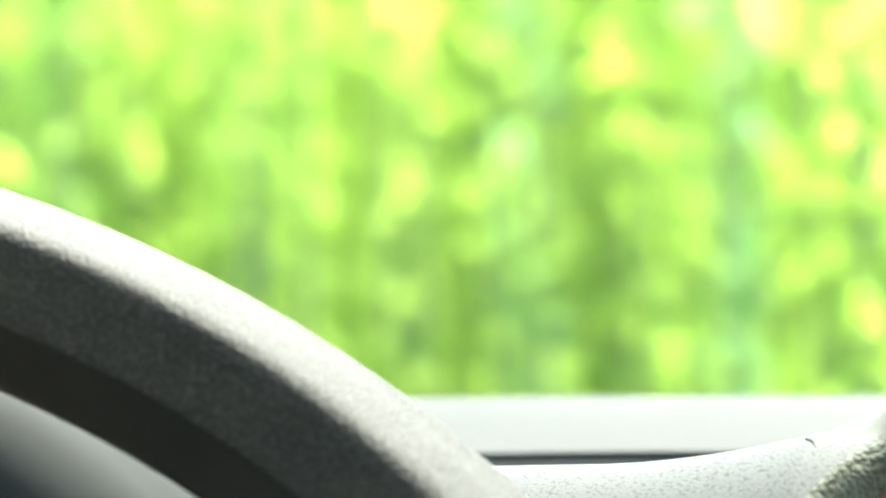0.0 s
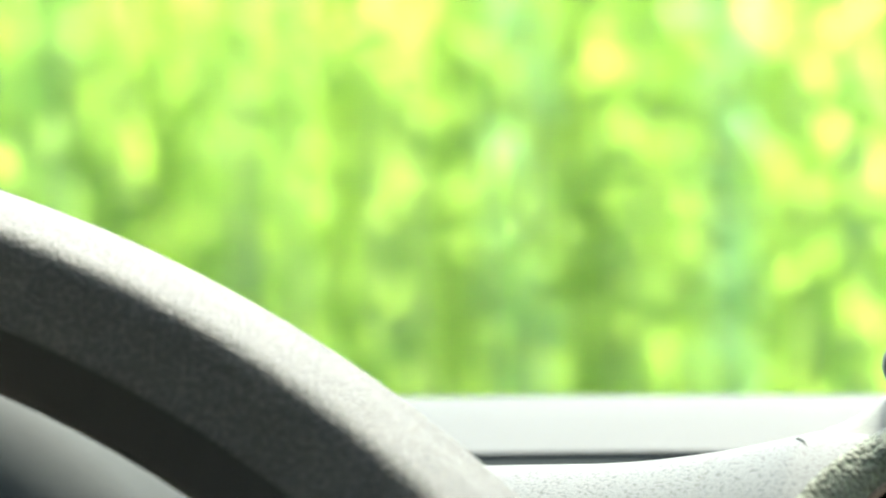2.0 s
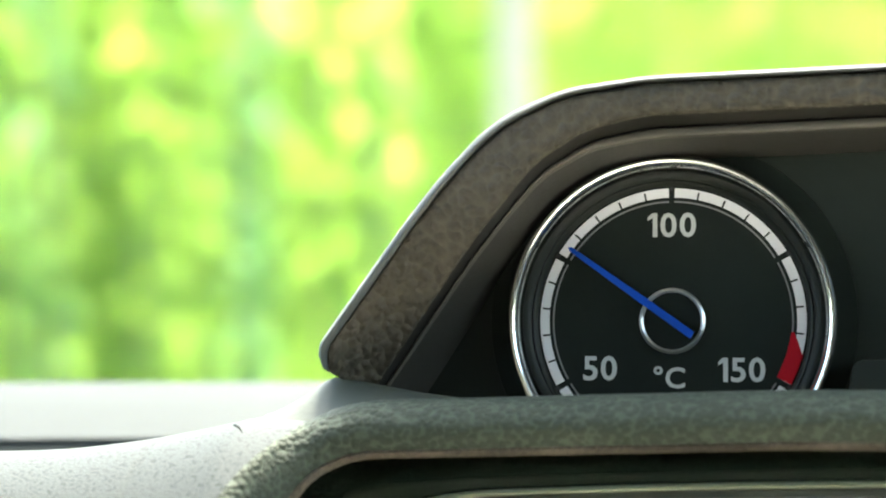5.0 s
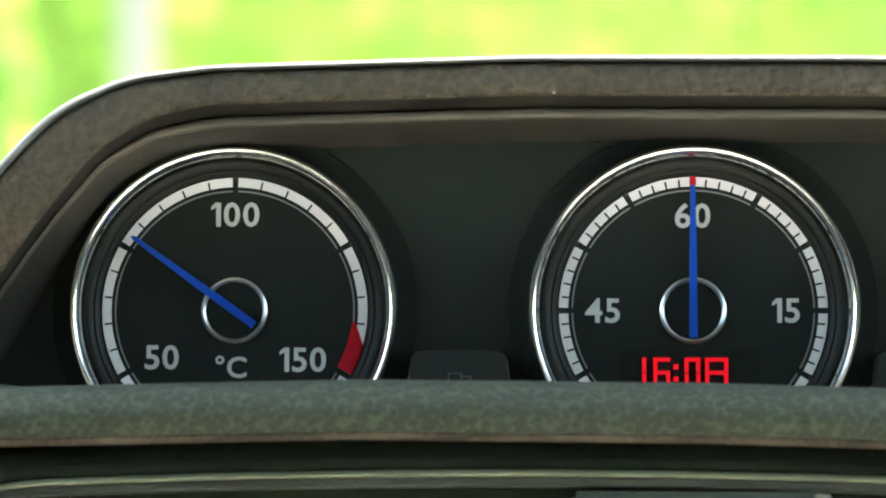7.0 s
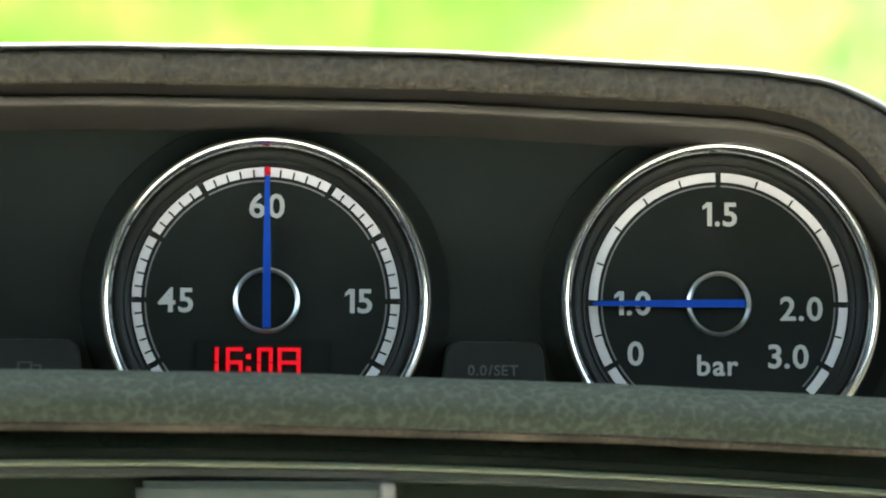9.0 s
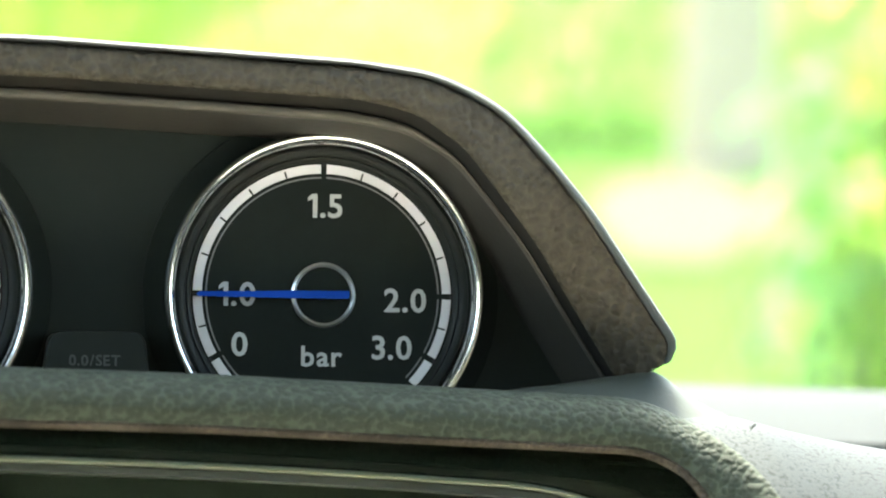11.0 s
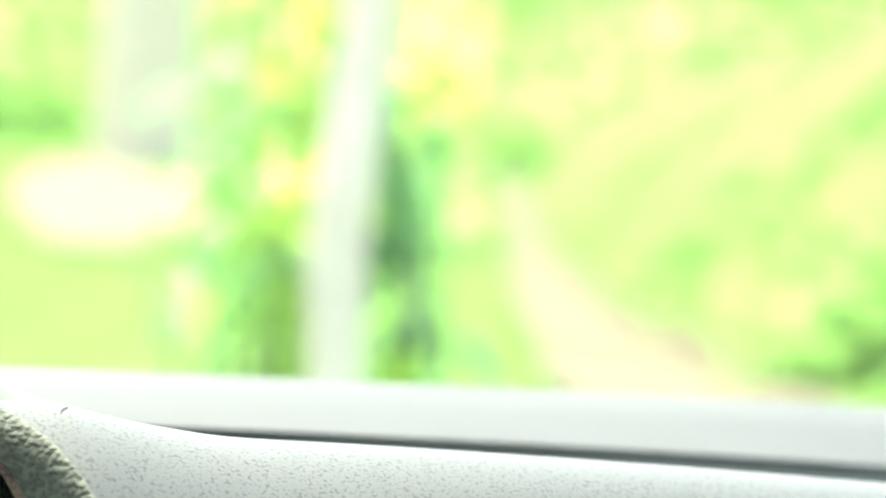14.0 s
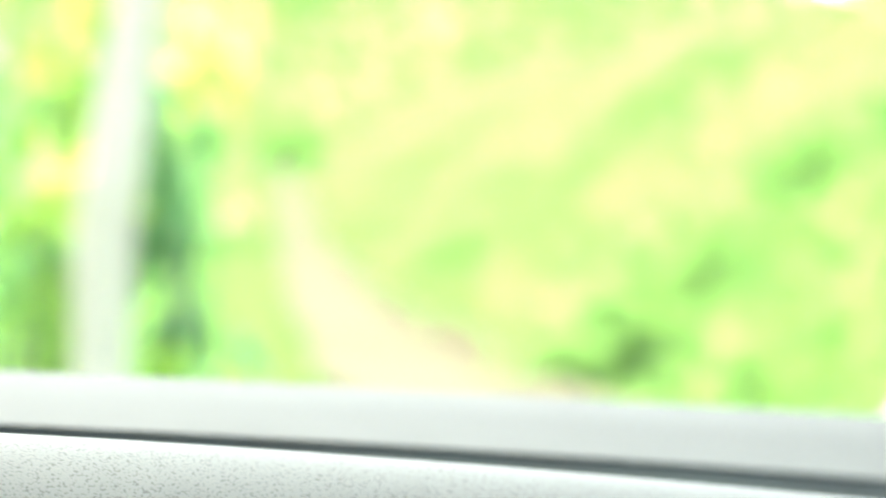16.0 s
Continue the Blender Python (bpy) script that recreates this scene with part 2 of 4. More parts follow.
def slab(lo, hi, bevel=0.0):
    bm = bmesh.new()
    bmesh.ops.create_cube(bm, size=1)
    for v in bm.verts:
        v.co = [lo[i] + (v.co[i] + 0.5) * (hi[i] - lo[i]) for i in range(3)]
    if bevel:
        bmesh.ops.bevel(bm, geom=bm.edges[:], offset=bevel, segments=2, affect="EDGES")
    return bm


def tube(points, radii, sides=12):
    """A round limb through 3D points."""
    pts = [Vector(p) for p in points]
    rows = []
    for i, p in enumerate(pts):
        t = (pts[min(i + 1, len(pts) - 1)] - pts[max(i - 1, 0)]).normalized()
        u = t.orthogonal().normalized() if abs(t.z) < 0.7 else t.cross(Vector((0, 1, 0))).normalized()
        v = t.cross(u)
        rows.append([p + (u * math.cos(a) + v * math.sin(a)) * radii[i] for a in (2 * math.pi * k / sides for k in range(sides))])
    bm = loft(rows, closed=True)
    cap(bm, rows[0]), cap(bm, rows[-1])
    return bm


def smoothstep(a, b, x):
    s = min(1, max(0, (x - a) / (b - a)))
    return s * s * (3 - 2 * s)


def glyph(char, size):
    """The flat mesh of one letter, its left, right, low and high ends."""
    cu = bpy.data.curves.new("letter", "FONT")
    cu.body, cu.size = char, size
    cu.offset, cu.extrude, cu.resolution_u = size * 0.018, 0.00004, 3
    tmp = bpy.data.objects.new("letter", cu)
    scene.collection.objects.link(tmp)
    me = bpy.data.meshes.new_from_object(tmp.evaluated_get(bpy.context.evaluated_depsgraph_get()))
    bpy.data.objects.remove(tmp)
    bm = bmesh.new()
    bm.from_mesh(me)
    if char == "1":
        left, top, wide = min(v.co.x for v in bm.verts), max(v.co.y for v in bm.verts), size * 0.115
        flag = [(left + 0.3 * wide, top), (left + 0.3 * wide, top - wide * 1.05), (left - wide * 1.25, top - wide * 1.95), (left - wide * 1.25, top - wide * 1.05), (left - 0.2 * wide, top)]
        front = [bm.verts.new((x, y, 0.00004)) for x, y in flag]
        back = [bm.verts.new((x, y, -0.00004)) for x, y in flag]
        bm.faces.new(front), bm.faces.new(back[::-1])
        for i in range(5):
            bm.faces.new((front[i], back[i], back[(i + 1) % 5], front[(i + 1) % 5]))
    bmesh.ops.remove_doubles(bm, verts=bm.verts, dist=1e-6)
    bm.to_mesh(me)
    bm.free()
    return me, [f(v.co[i] for v in me.vertices) for i in (0, 1) for f in (min, max)]


def lettering(text, size, x, z, y, mat, parent, name="numeral", stretch=1.0):
    """Letters of the built-in font, facing -y, centred on (x, z), each a part of its own."""
    made, cursor = [], 0.0
    for char in text:
        me, (left, right, low, high) = glyph(char, size)
        made.append((me, cursor - left, low, high))
        cursor += right - left + size * 0.085
    width = cursor - size * 0.085
    mid = (min(m[2] for m in made) + max(m[3] for m in made)) / 2 if len(text) > 1 or text not in "." else 0
    for me, shift, low, high in made:
        for v in me.vertices:
            v.co = (x + (v.co.x + shift - width / 2) * stretch, y - v.co.z, z + v.co.y - mid)
        me.name = name
        me.materials.clear()
        me.materials.append(mat)
        ob = new(name, me)
        ob.parent = parent


# ---------------------------------------------------------------- the car's shell
def crest(x):
    """Height of the dash top's ridge."""
    d = abs(x) - 0.157
    swell = 0.0052 * max(0.0, 1 - d / 0.042) ** 1.8 if d > 0 else 0.0052
    return -0.02136 - 0.01414 * x - 0.0817 * x * x + swell - 0.0070 * max(0.0, x - 0.22)


def dash_top(x, y):
    yc = -0.015
    dy = y - yc
    return crest(x) - (14.0 * dy * dy if dy < 0 else 5.0 * dy * dy)


def sill_z(x):
    return -0.00640 - 0.01609 * x - 0.02789 * x * x + 0.00815 * x ** 3


def slot_z(x):
    return -0.0197 - 0.01498 * x - 0.05365 * x * x


def build_dashboard():
    dash = thing("dashboard", "grained grey dashboard with padded top under the windscreen", "dashboard", kind="structure")
    edge = offset(stitch_line(), [-0.0087] * len(stitch_line()))
    rows = []
    fine = [0.09 + 0.001 * i for i in range(90)]
    for x in sorted([-0.75 + 0.006 * i for i in range(251) if not 0.088 < abs(-0.75 + 0.006 * i) < 0.181] + fine + [-v for v in fine]):
        front = -0.09
        if edge[0].x < x < edge[-1].x:
            z = max(p.y + (q.y - p.y) * (x - p.x) / max(1e-9, q.x - p.x) for p, q in zip(edge, edge[1:]) if p.x <= x <= q.x)
            front = max(front, -0.015 - math.sqrt(max(0.0, crest(x) - z) / 14))
        if -0.50 < x < -0.27:
            front = 0.03
        back = 0.070
        steps = 40
        rows.append([(x, front + (back - front) * k / steps, dash_top(x, front + (back - front) * k / steps)) for k in range(steps + 1)])
    part("upper_pad", loft(rows), PAD, dash, "grained grey padding of the dash top")
    rows, dark = [], []
    for i in range(121):
        x = -0.78 + 1.56 * i / 120
        s, e = sill_z(x), slot_z(x)
        rows.append([(x, 0.103, e - 0.002), (x, 0.1005, e - 0.0003), (x, 0.1007, e + 0.0002), (x, 0.104, e + 0.0012), (x, 0.129, (s + e) / 2 + 0.0006), (x, 0.1545, s - 0.0003), (x, 0.157, s - 0.0002),
                     (x, 0.170, s - 0.002), (x, 0.46, s - 0.07)])
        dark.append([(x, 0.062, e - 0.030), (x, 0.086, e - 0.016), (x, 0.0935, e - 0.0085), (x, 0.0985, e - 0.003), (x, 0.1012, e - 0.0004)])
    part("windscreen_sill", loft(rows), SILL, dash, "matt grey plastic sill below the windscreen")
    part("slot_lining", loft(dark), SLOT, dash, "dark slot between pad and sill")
    return dash


def stitch_line():
    left, right, top = -0.1432, 0.1425, -0.0212
    return rounded_path([(left - 0.022, -0.085), (left, -0.0226), (-0.06, top + 0.0005), (0.0, top), (0.06, top - 0.0017), (right, -0.0268), (right + 0.022, -0.09)],
                        [0.017, 0.1, 0.2, 0.1, 0.017])


def pad_y(x, z):
    """Where the front of the dash top comes down to the height z."""
    return -0.015 - math.sqrt(max(0.0, crest(x) - z) / 14)


def lip_rows(layers):
    """Rows along the opening's edge: out from the edge, and a depth added. In the middle a free roll, in the corners the rolled-over end of the dash top."""
    path = stitch_line()
    brow = offset(path, [-0.0082] * len(path))
    outs = (-0.004, -0.002, -0.0006, 0.0, 0.0008, 0.003, 0.0050, 0.0062, 0.0078, 0.0090, 0.0096)
    middle = (-0.006, -0.020, -0.0275, -0.0287, -0.0298, -0.0312, -0.0310, -0.0303, -0.0285, -0.0255, -0.0215)
    tuck = (0.0004, 0.0003, 0.0008, 0.0014)
    rows = []
    for out, more in layers:
        row = []
        for p, b, e in zip(offset(path, [-out] * len(path)), brow, path):
            free = float(np.interp(out, outs, middle)) - 0.35 * max(0, -0.0215 - p.y)
            inner = -0.0287 - 0.35 * max(0, -0.0215 - e.y)
            if out > 0.0082:
                bound = pad_y(p.x, p.y) + float(np.interp(out, (0.0082, 0.0086, 0.0090, 0.0096), tuck)) - 0.0006
            else:
                bound = pad_y(b.x, b.y) - 0.0003
                bound += max(0.0, inner - bound) * (1 - max(0.0, out) / 0.0082) ** 1.7
            gap = max(0.0, 1 - abs(free - bound) / 0.004)
            row.append((p.x, min(free, bound) - 0.0007 * gap * gap + more, p.y))
        rows.append(row)
    return rows


def build_lip(dash):
    """The padded lip round the opening in the middle of the dash."""
    rows = lip_rows([(0.0024, 0.018), (0.0016, 0.008), (0.0006, 0.0022)] + [(out, 0) for out in (0.0, 0.0008, 0.0018, 0.003, 0.0040, 0.0050, 0.0056, 0.0062, 0.0070, 0.0078, 0.0085, 0.0090, 0.0094, 0.0096)]
                    + [(0.0095, 0.006), (0.0092, 0.012)])
    part("padded_lip", loft(rows), LIP, dash, "thick grained padded lip")
    rows = lip_rows([(0.0002, 0.0012), (-0.0005, 0.0002), (-0.0008, -0.0006), (-0.0004, -0.0010), (0.0002, -0.0008), (0.0006, 0.0)])
    part("edge_seam", loft(rows), STITCH, dash, "brownish seam along the lip's lower edge")


LIP_EDGE = []


def lip_top(x):
    """Height of the padded lip's outer edge at x."""
    if not LIP_EDGE:
        LIP_EDGE.extend(offset(stitch_line(), [-0.0096] * len(stitch_line())))
    return max([p.y + (q.y - p.y) * (x - p.x) / (q.x - p.x) for p, q in zip(LIP_EDGE, LIP_EDGE[1:]) if p.x <= x < q.x] or [-1.0])


def collar_front(x):
    a = abs(x)
    return -0.0215 - 0.0065 * smoothstep(0.122, 0.145, a)


def collar_z(x, y):
    """The collar flares from below the lip or the pad at its front edge up to the foot of the hood."""
    a = abs(x)
    top = -0.0117 - 0.0028 * (1 - smoothstep(0.104, 0.124, a)) - 0.012 * x - 0.12 * min(a, 0.129) ** 2 + 0.0038 * smoothstep(0.118, 0.148, a)
    front = collar_front(x)
    pad = dash_top(x, y) - 0.0008 * smoothstep(0.155, 0.161, a)
    if a > 0.1435:
        top = pad + (top - pad) * (1 - min(1.0, (a - 0.1435) / 0.0175)) ** 2.0
    k = smoothstep(0.098, 0.122, a)
    edge = max(dash_top(x, front), lip_top(x) - 0.0018) - 0.0016
    edge = top + (min(edge, top) - top) * k
    g = smoothstep(front, -0.0115, y)
    return edge + (top - edge) * g


def build_collar(dash):
    rows = []
    for i in range(161):
        x = -0.161 + 0.322 * i / 160
        front = collar_front(x)
        back = 0.055 - 0.06 * smoothstep(0.150, 0.161, abs(x))
        rows.append([(x, front + (back - front) * (k / 48) ** 1.5, collar_z(x, front + (back - front) * (k / 48) ** 1.5)) for k in range(49)])
    part("smooth_collar", loft(rows), SMOOTH, dash, "smooth grey collar under the instrument pod")
    for s in (-1, 1):
        bm = tube([(s * x, y, dash_top(s * x, y) + dz) for x, y, dz in ((0.1553, -0.0290, -0.0002), (0.1565, -0.0265, 0.0), (0.1580, -0.0240, 0.0), (0.1592, -0.0215, -0.0003))], [0.00015, 0.0003, 0.0003, 0.00015], 6)
        part("seam_gap", bm, RECESS, dash, "short dark gap at the collar's seam")


def chrome_line(x):
    return -0.0274 - 0.27 * x * x - 0.016 * x


def build_fascia(dash):
    """The glossy recess below the lip, with its chrome line and the screen's top edge."""
    fascia = thing("centre_fascia", "glossy black centre fascia with a thin chrome line", "fascia")
    xs = [-0.15 + 0.3 * i / 80 for i in range(81)]

    def strip(name, mat, edges, label):
        rows = []
        for x in xs:
            drop = 8.0 * max(0.0, abs(x) - 0.112) ** 2
            z = chrome_line(x) - drop
            keep = [min(1.0, max(0.0, (dz - 0.001) / 0.004)) for _, dz in edges]
            rows.append([(x, y - 0.25 * drop * (1 - k), z + dz + drop * k) for (y, dz), k in zip(edges, keep)])
        return part(name, loft(rows), mat, fascia, label)

    strip("upper_trim", GLOSS, ((-0.006, 0.0092), (-0.0215, 0.0060), (-0.0245, 0.0035), (-0.0250, 0.0010), (-0.0240, 0.0004)), "gloss black strip")
    strip("chrome_strip", STRIP_METAL, ((-0.0240, 0.0006), (-0.0266, 0.0005), (-0.0273, 0.0002), (-0.0275, -0.0001), (-0.0272, -0.0004), (-0.0240, -0.0005)), "thin chrome strip")
    strip("lower_trim", TRIM_GREY, ((-0.0235, -0.0004), (-0.0262, -0.0007), (-0.0270, -0.0020), (-0.020, -0.0026)), "dark grey strip")
    part("fascia_body", slab((-0.15, -0.022, -0.16), (0.15, -0.012, -0.0285)), GLOSS, fascia)
    screen = part("screen_frame", slab((-0.0225, -0.0285, -0.11), (0.0212, -0.0215, -0.0302), 0.0012), SCREEN, fascia, "grey screen surround")
    part("screen_edge", slab((0.0185, -0.0292, -0.11), (0.0212, -0.0286, -0.0304), 0.0003), DULL_METAL, screen, "bright edge of the screen")


# ---------------------------------------------------------------- instrument pod
def hood_outline():
    return rounded_path([(-0.1464, -0.0052), (-0.1286, 0.0196), (-0.1222, 0.0275), (-0.1128, 0.0372), (-0.1000, 0.0424), (-0.0850, 0.0442), (-0.03, 0.0457), (0.03, 0.0454),
                         (0.0850, 0.0432), (0.1000, 0.0415), (0.1125, 0.0361), (0.1215, 0.0268), (0.1294, 0.0175), (0.1471, -0.0084)],
                        [0.15, 0.08, 0.03, 0.03, 0.08, 0.3, 0.3, 0.08, 0.03, 0.03, 0.08, 0.15], spacing=0.0015)


def build_pod():
    pod = thing("instrument_pod", "hooded dark instrument pod standing on the dashboard", "instrument pod")
    path = hood_outline()
    side = [smoothstep(0.085, 0.125, abs(p.x)) for p in path]
    tip = [0.0026 * max(0.0, ((-0.0016 if p.x < 0 else -0.0048) - p.y) / 0.0036) ** 2 for p in path]
    lean = [1.35 * (1 - smoothstep(-0.008, 0.034, p.y)) for p in path]

    def rows(layers, round_tip=True):
        """layers: inset at the top, inset at the sides, depth. The flanks turn inwards towards their feet."""
        out = []
        for top, flank, y in layers:
            amount = [top + (flank * (1 + (0.16 * smoothstep(0.0129, 0.0162, flank) - 0.06) * w) - top) * k + (e if round_tip else 0) * max(0.0, 1 - top / 0.012) for k, e, w in zip(side, tip, lean)]
            line = offset(path, amount)
            out.append([(p.x, y + w * max(0.0, min(a, 0.0095) - 0.0012) * min(1.0, (0.0016 - y) / 0.0176), p.y) for p, a, w in zip(line, amount, lean)])
        return out

    shell = rows(((0.016, 0.016, 0.13), (0.006, 0.006, 0.07), (0.0012, 0.0012, 0.025), (0.0, 0.0, 0.004), (0.0, 0.0, -0.0168), (0.0001, 0.0002, -0.0181), (0.0003, 0.0006, -0.0192), (0.0006, 0.0011, -0.0200),
                  (0.0009, 0.0016, -0.0203), (0.0011, 0.0020, -0.0201), (0.0012, 0.0021, -0.0175)))
    part("hood_shell", loft(shell), SHELL, pod, "grained grey outer shell of the hood")
    rim = rows(((0.0011, 0.0020, -0.0170), (0.0016, 0.0021, -0.0172), (0.0017, 0.0022, -0.0190), (0.0020, 0.0025, -0.0196), (0.0026, 0.0031, -0.0199), (0.0034, 0.0045, -0.0200), (0.0049, 0.0078, -0.0201),
                (0.0062, 0.0106, -0.0201), (0.0068, 0.0116, -0.0199), (0.0071, 0.0120, -0.0195), (0.0073, 0.0122, -0.0188)))
    bm = loft(rim)
    for end in (0, -1):
        cap(bm, [r[end] for r in rim] + [r[end] for r in shell[2:-2]])
    part("hood_rim", bm, PAD_HOOD, pod, "brownish grained padded rim of the hood")
    # Underside of the rim; its shade comes from the dark material.
    part("rim_underside", loft(rows(((0.0070, 0.0119, -0.0192), (0.0073, 0.0122, -0.0184), (0.0082, 0.0126, -0.0140), (0.0087, 0.0128, -0.0116)), False)), GAP_SHADE, pod, "underside of the padded rim, coloured dark for its shade")
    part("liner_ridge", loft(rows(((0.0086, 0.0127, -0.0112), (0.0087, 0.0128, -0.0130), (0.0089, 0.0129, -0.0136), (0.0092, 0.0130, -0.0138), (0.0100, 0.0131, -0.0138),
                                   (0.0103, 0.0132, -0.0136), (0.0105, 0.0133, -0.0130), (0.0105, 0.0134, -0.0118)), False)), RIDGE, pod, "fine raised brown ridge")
    part("hood_liner", loft(rows(((0.0104, 0.0133, -0.0124), (0.0106, 0.0135, -0.0110), (0.0117, 0.0147, -0.0056), (0.0128, 0.0160, 0.0000), (0.0131, 0.0163, 0.0014)), False)), LINER, pod, "smooth brownish plastic liner")
    inner = offset(path, [0.0125 - 0.004 * k for k in side])
    top = [(p.x, p.y) for p in inner]
    part("faceplate", prism([(top[0][0], -0.03)] + top + [(top[-1][0], -0.03)], 0.006, 0.0012), FACEPLATE, pod, "dark faceplate round the gauges", smooth=False)
    for s, x in ((-1, -0.0421), (1, 0.0412)):
        shape = rounded_path([(x - 0.0100, -0.018), (x - 0.0086, -0.0054), (x + 0.0086, -0.0054), (x + 0.0100, -0.018)], [0.0028, 0.0028], 6, 0.01)
        button = part("button", prism([tuple(p) for p in shape], 0.0012, -0.0030, 0.0006), BUTTON, pod, "dark push button on the faceplate")
        if s > 0:
            lettering("0.0/SET", 0.0027, x - 0.0004, -0.0106, -0.0031, FAINT_PRINT, button, "button_lettering")
        else:
            bm = bmesh.new()
            for lo, hi in (((-0.0022, -0.0006), (0.0006, -0.0003)), ((-0.0022, -0.0027), (-0.0019, -0.0003)), ((0.0003, -0.0020), (0.0006, -0.0003)),
                           ((-0.0022, -0.0027), (0.0006, -0.0024)), ((0.0006, -0.0014), (0.0024, -0.0010)), ((0.0021, -0.0030), (0.0025, -0.0010))):
                piece = slab((x + lo[0] * 0.9, -0.0032, -0.0092 + lo[1] * 0.75), (x + hi[0] * 0.9, -0.0030, -0.0092 + hi[1] * 0.75))
                tmp = bpy.data.meshes.new("tmp")
                piece.to_mesh(tmp), piece.free()
                bm.from_mesh(tmp)
                bpy.data.meshes.remove(tmp)
            part("button_symbol", bm, FAINT_PRINT, button, "faint printed symbol", smooth=False)
    return pod


# ---------------------------------------------------------------- gauges
R_OUT, R_IN = 0.0242, 0.0225


def arc_band(r0, r1, a0, a1, y, thick=0.00006):
    """A flat band between two radii and two angles (degrees, from the right, upwards)."""
    k = max(2, int(abs(a1 - a0) / 2.5))
    pts = [(r1 * math.cos(radians(a0 + (a1 - a0) * i / k)), r1 * math.sin(radians(a0 + (a1 - a0) * i / k))) for i in range(k + 1)]
    pts += [(r0 * math.cos(radians(a1 + (a0 - a1) * i / k)), r0 * math.sin(radians(a1 + (a0 - a1) * i / k))) for i in range(k + 1)]
    return prism(pts, y, y - thick)


def build_gauge(x, label, majors, minors, needle_angle, numerals, tail=0.0046, reach=0.0232):
    g = thing("gauge", label, "gauge", CAR @ pose(x, 0.0012, 0.0019), "gauges in the instrument pod")
    part("bezel", lathe(((0.0295, 0.0), (0.0298, -0.0018), (0.0298, -0.0034), (0.0296, -0.0043), (0.0292, -0.0048), (0.0288, -0.0048), (0.0283, -0.0043), (0.0278, -0.0034), (0.0274, -0.0024), (0.0272, -0.0012), (0.0271, 0.0)), 192), CHROME, g, "polished chrome bezel")
    part("inner_bezel", lathe(((0.0273, -0.0020), (0.0270, -0.0023), (0.0262, -0.0022), (0.0256, -0.0014), (0.0254, -0.0016), (0.0248, -0.0013), (0.0245, -0.0004))), INNER_RING, g, "stepped black inner ring")
    part("surround", lathe(((0.0335, 0.0004), (0.0333, -0.0004), (0.0296, -0.0005)), 96), RECESS, g, "black ring round the bezel")
    part("dial", lathe(((0.0269, 0.0002), (0.0269, -0.0004), (0.012, -0.0004), (0.0, -0.0004)), 64), DIAL, g, "matt black dial")
    y = -0.00045
    ends = sorted(majors + [-44, 224])
    for a, b in zip(ends, ends[1:]):
        part("scale_band", arc_band(R_IN, R_OUT, a + (1.3 if a > -44 else 0), b - (1.3 if b < 224 else 0), y), WHITE_PRINT, g, "white scale band", smooth=False)
        part("scale_line", arc_band(0.02160, 0.0219, a + (1.3 if a > -44 else 0), b - (1.3 if b < 224 else 0), y), GREY_PRINT, g, "fine grey line", smooth=False)
    for a in minors:
        part("tick", arc_band(R_IN - 0.00002, R_IN + 0.0013, a - 0.42, a + 0.42, y - 0.00008), DIAL, g, smooth=False)
    for a in majors:
        part("major_tick", arc_band(R_OUT - 0.0004, R_OUT + 0.0008, a - 0.9, a + 0.9, y), BLACK, g, smooth=False)
    for text, tx, tz in numerals:
        lettering(text, 0.0053 if text[0] in "b°" else 0.0061, tx, tz, y, NUMERAL_PRINT, g, "numeral", 1.03)
    part("hub_ring", lathe(((0.0060, -0.0004), (0.0060, -0.0010), (0.0056, -0.0013), (0.0052, -0.0010), (0.0052, -0.0004)), 48), DULL_METAL, g, "thin metal hub ring")
    c, s = math.cos(radians(needle_angle)), math.sin(radians(needle_angle))
    shape = [(-tail, -0.00072), (-tail, 0.00072), (0.006, 0.0007), (reach - 0.0006, 0.00042), (reach, 0.0), (reach - 0.0006, -0.00042), (0.006, -0.0007)]
    part("needle", prism([(u * c - v * s, u * s + v * c) for u, v in shape], -0.0016, -0.0024, 0.0001), BLUE, g, "bright blue needle", smooth=False)
    return g


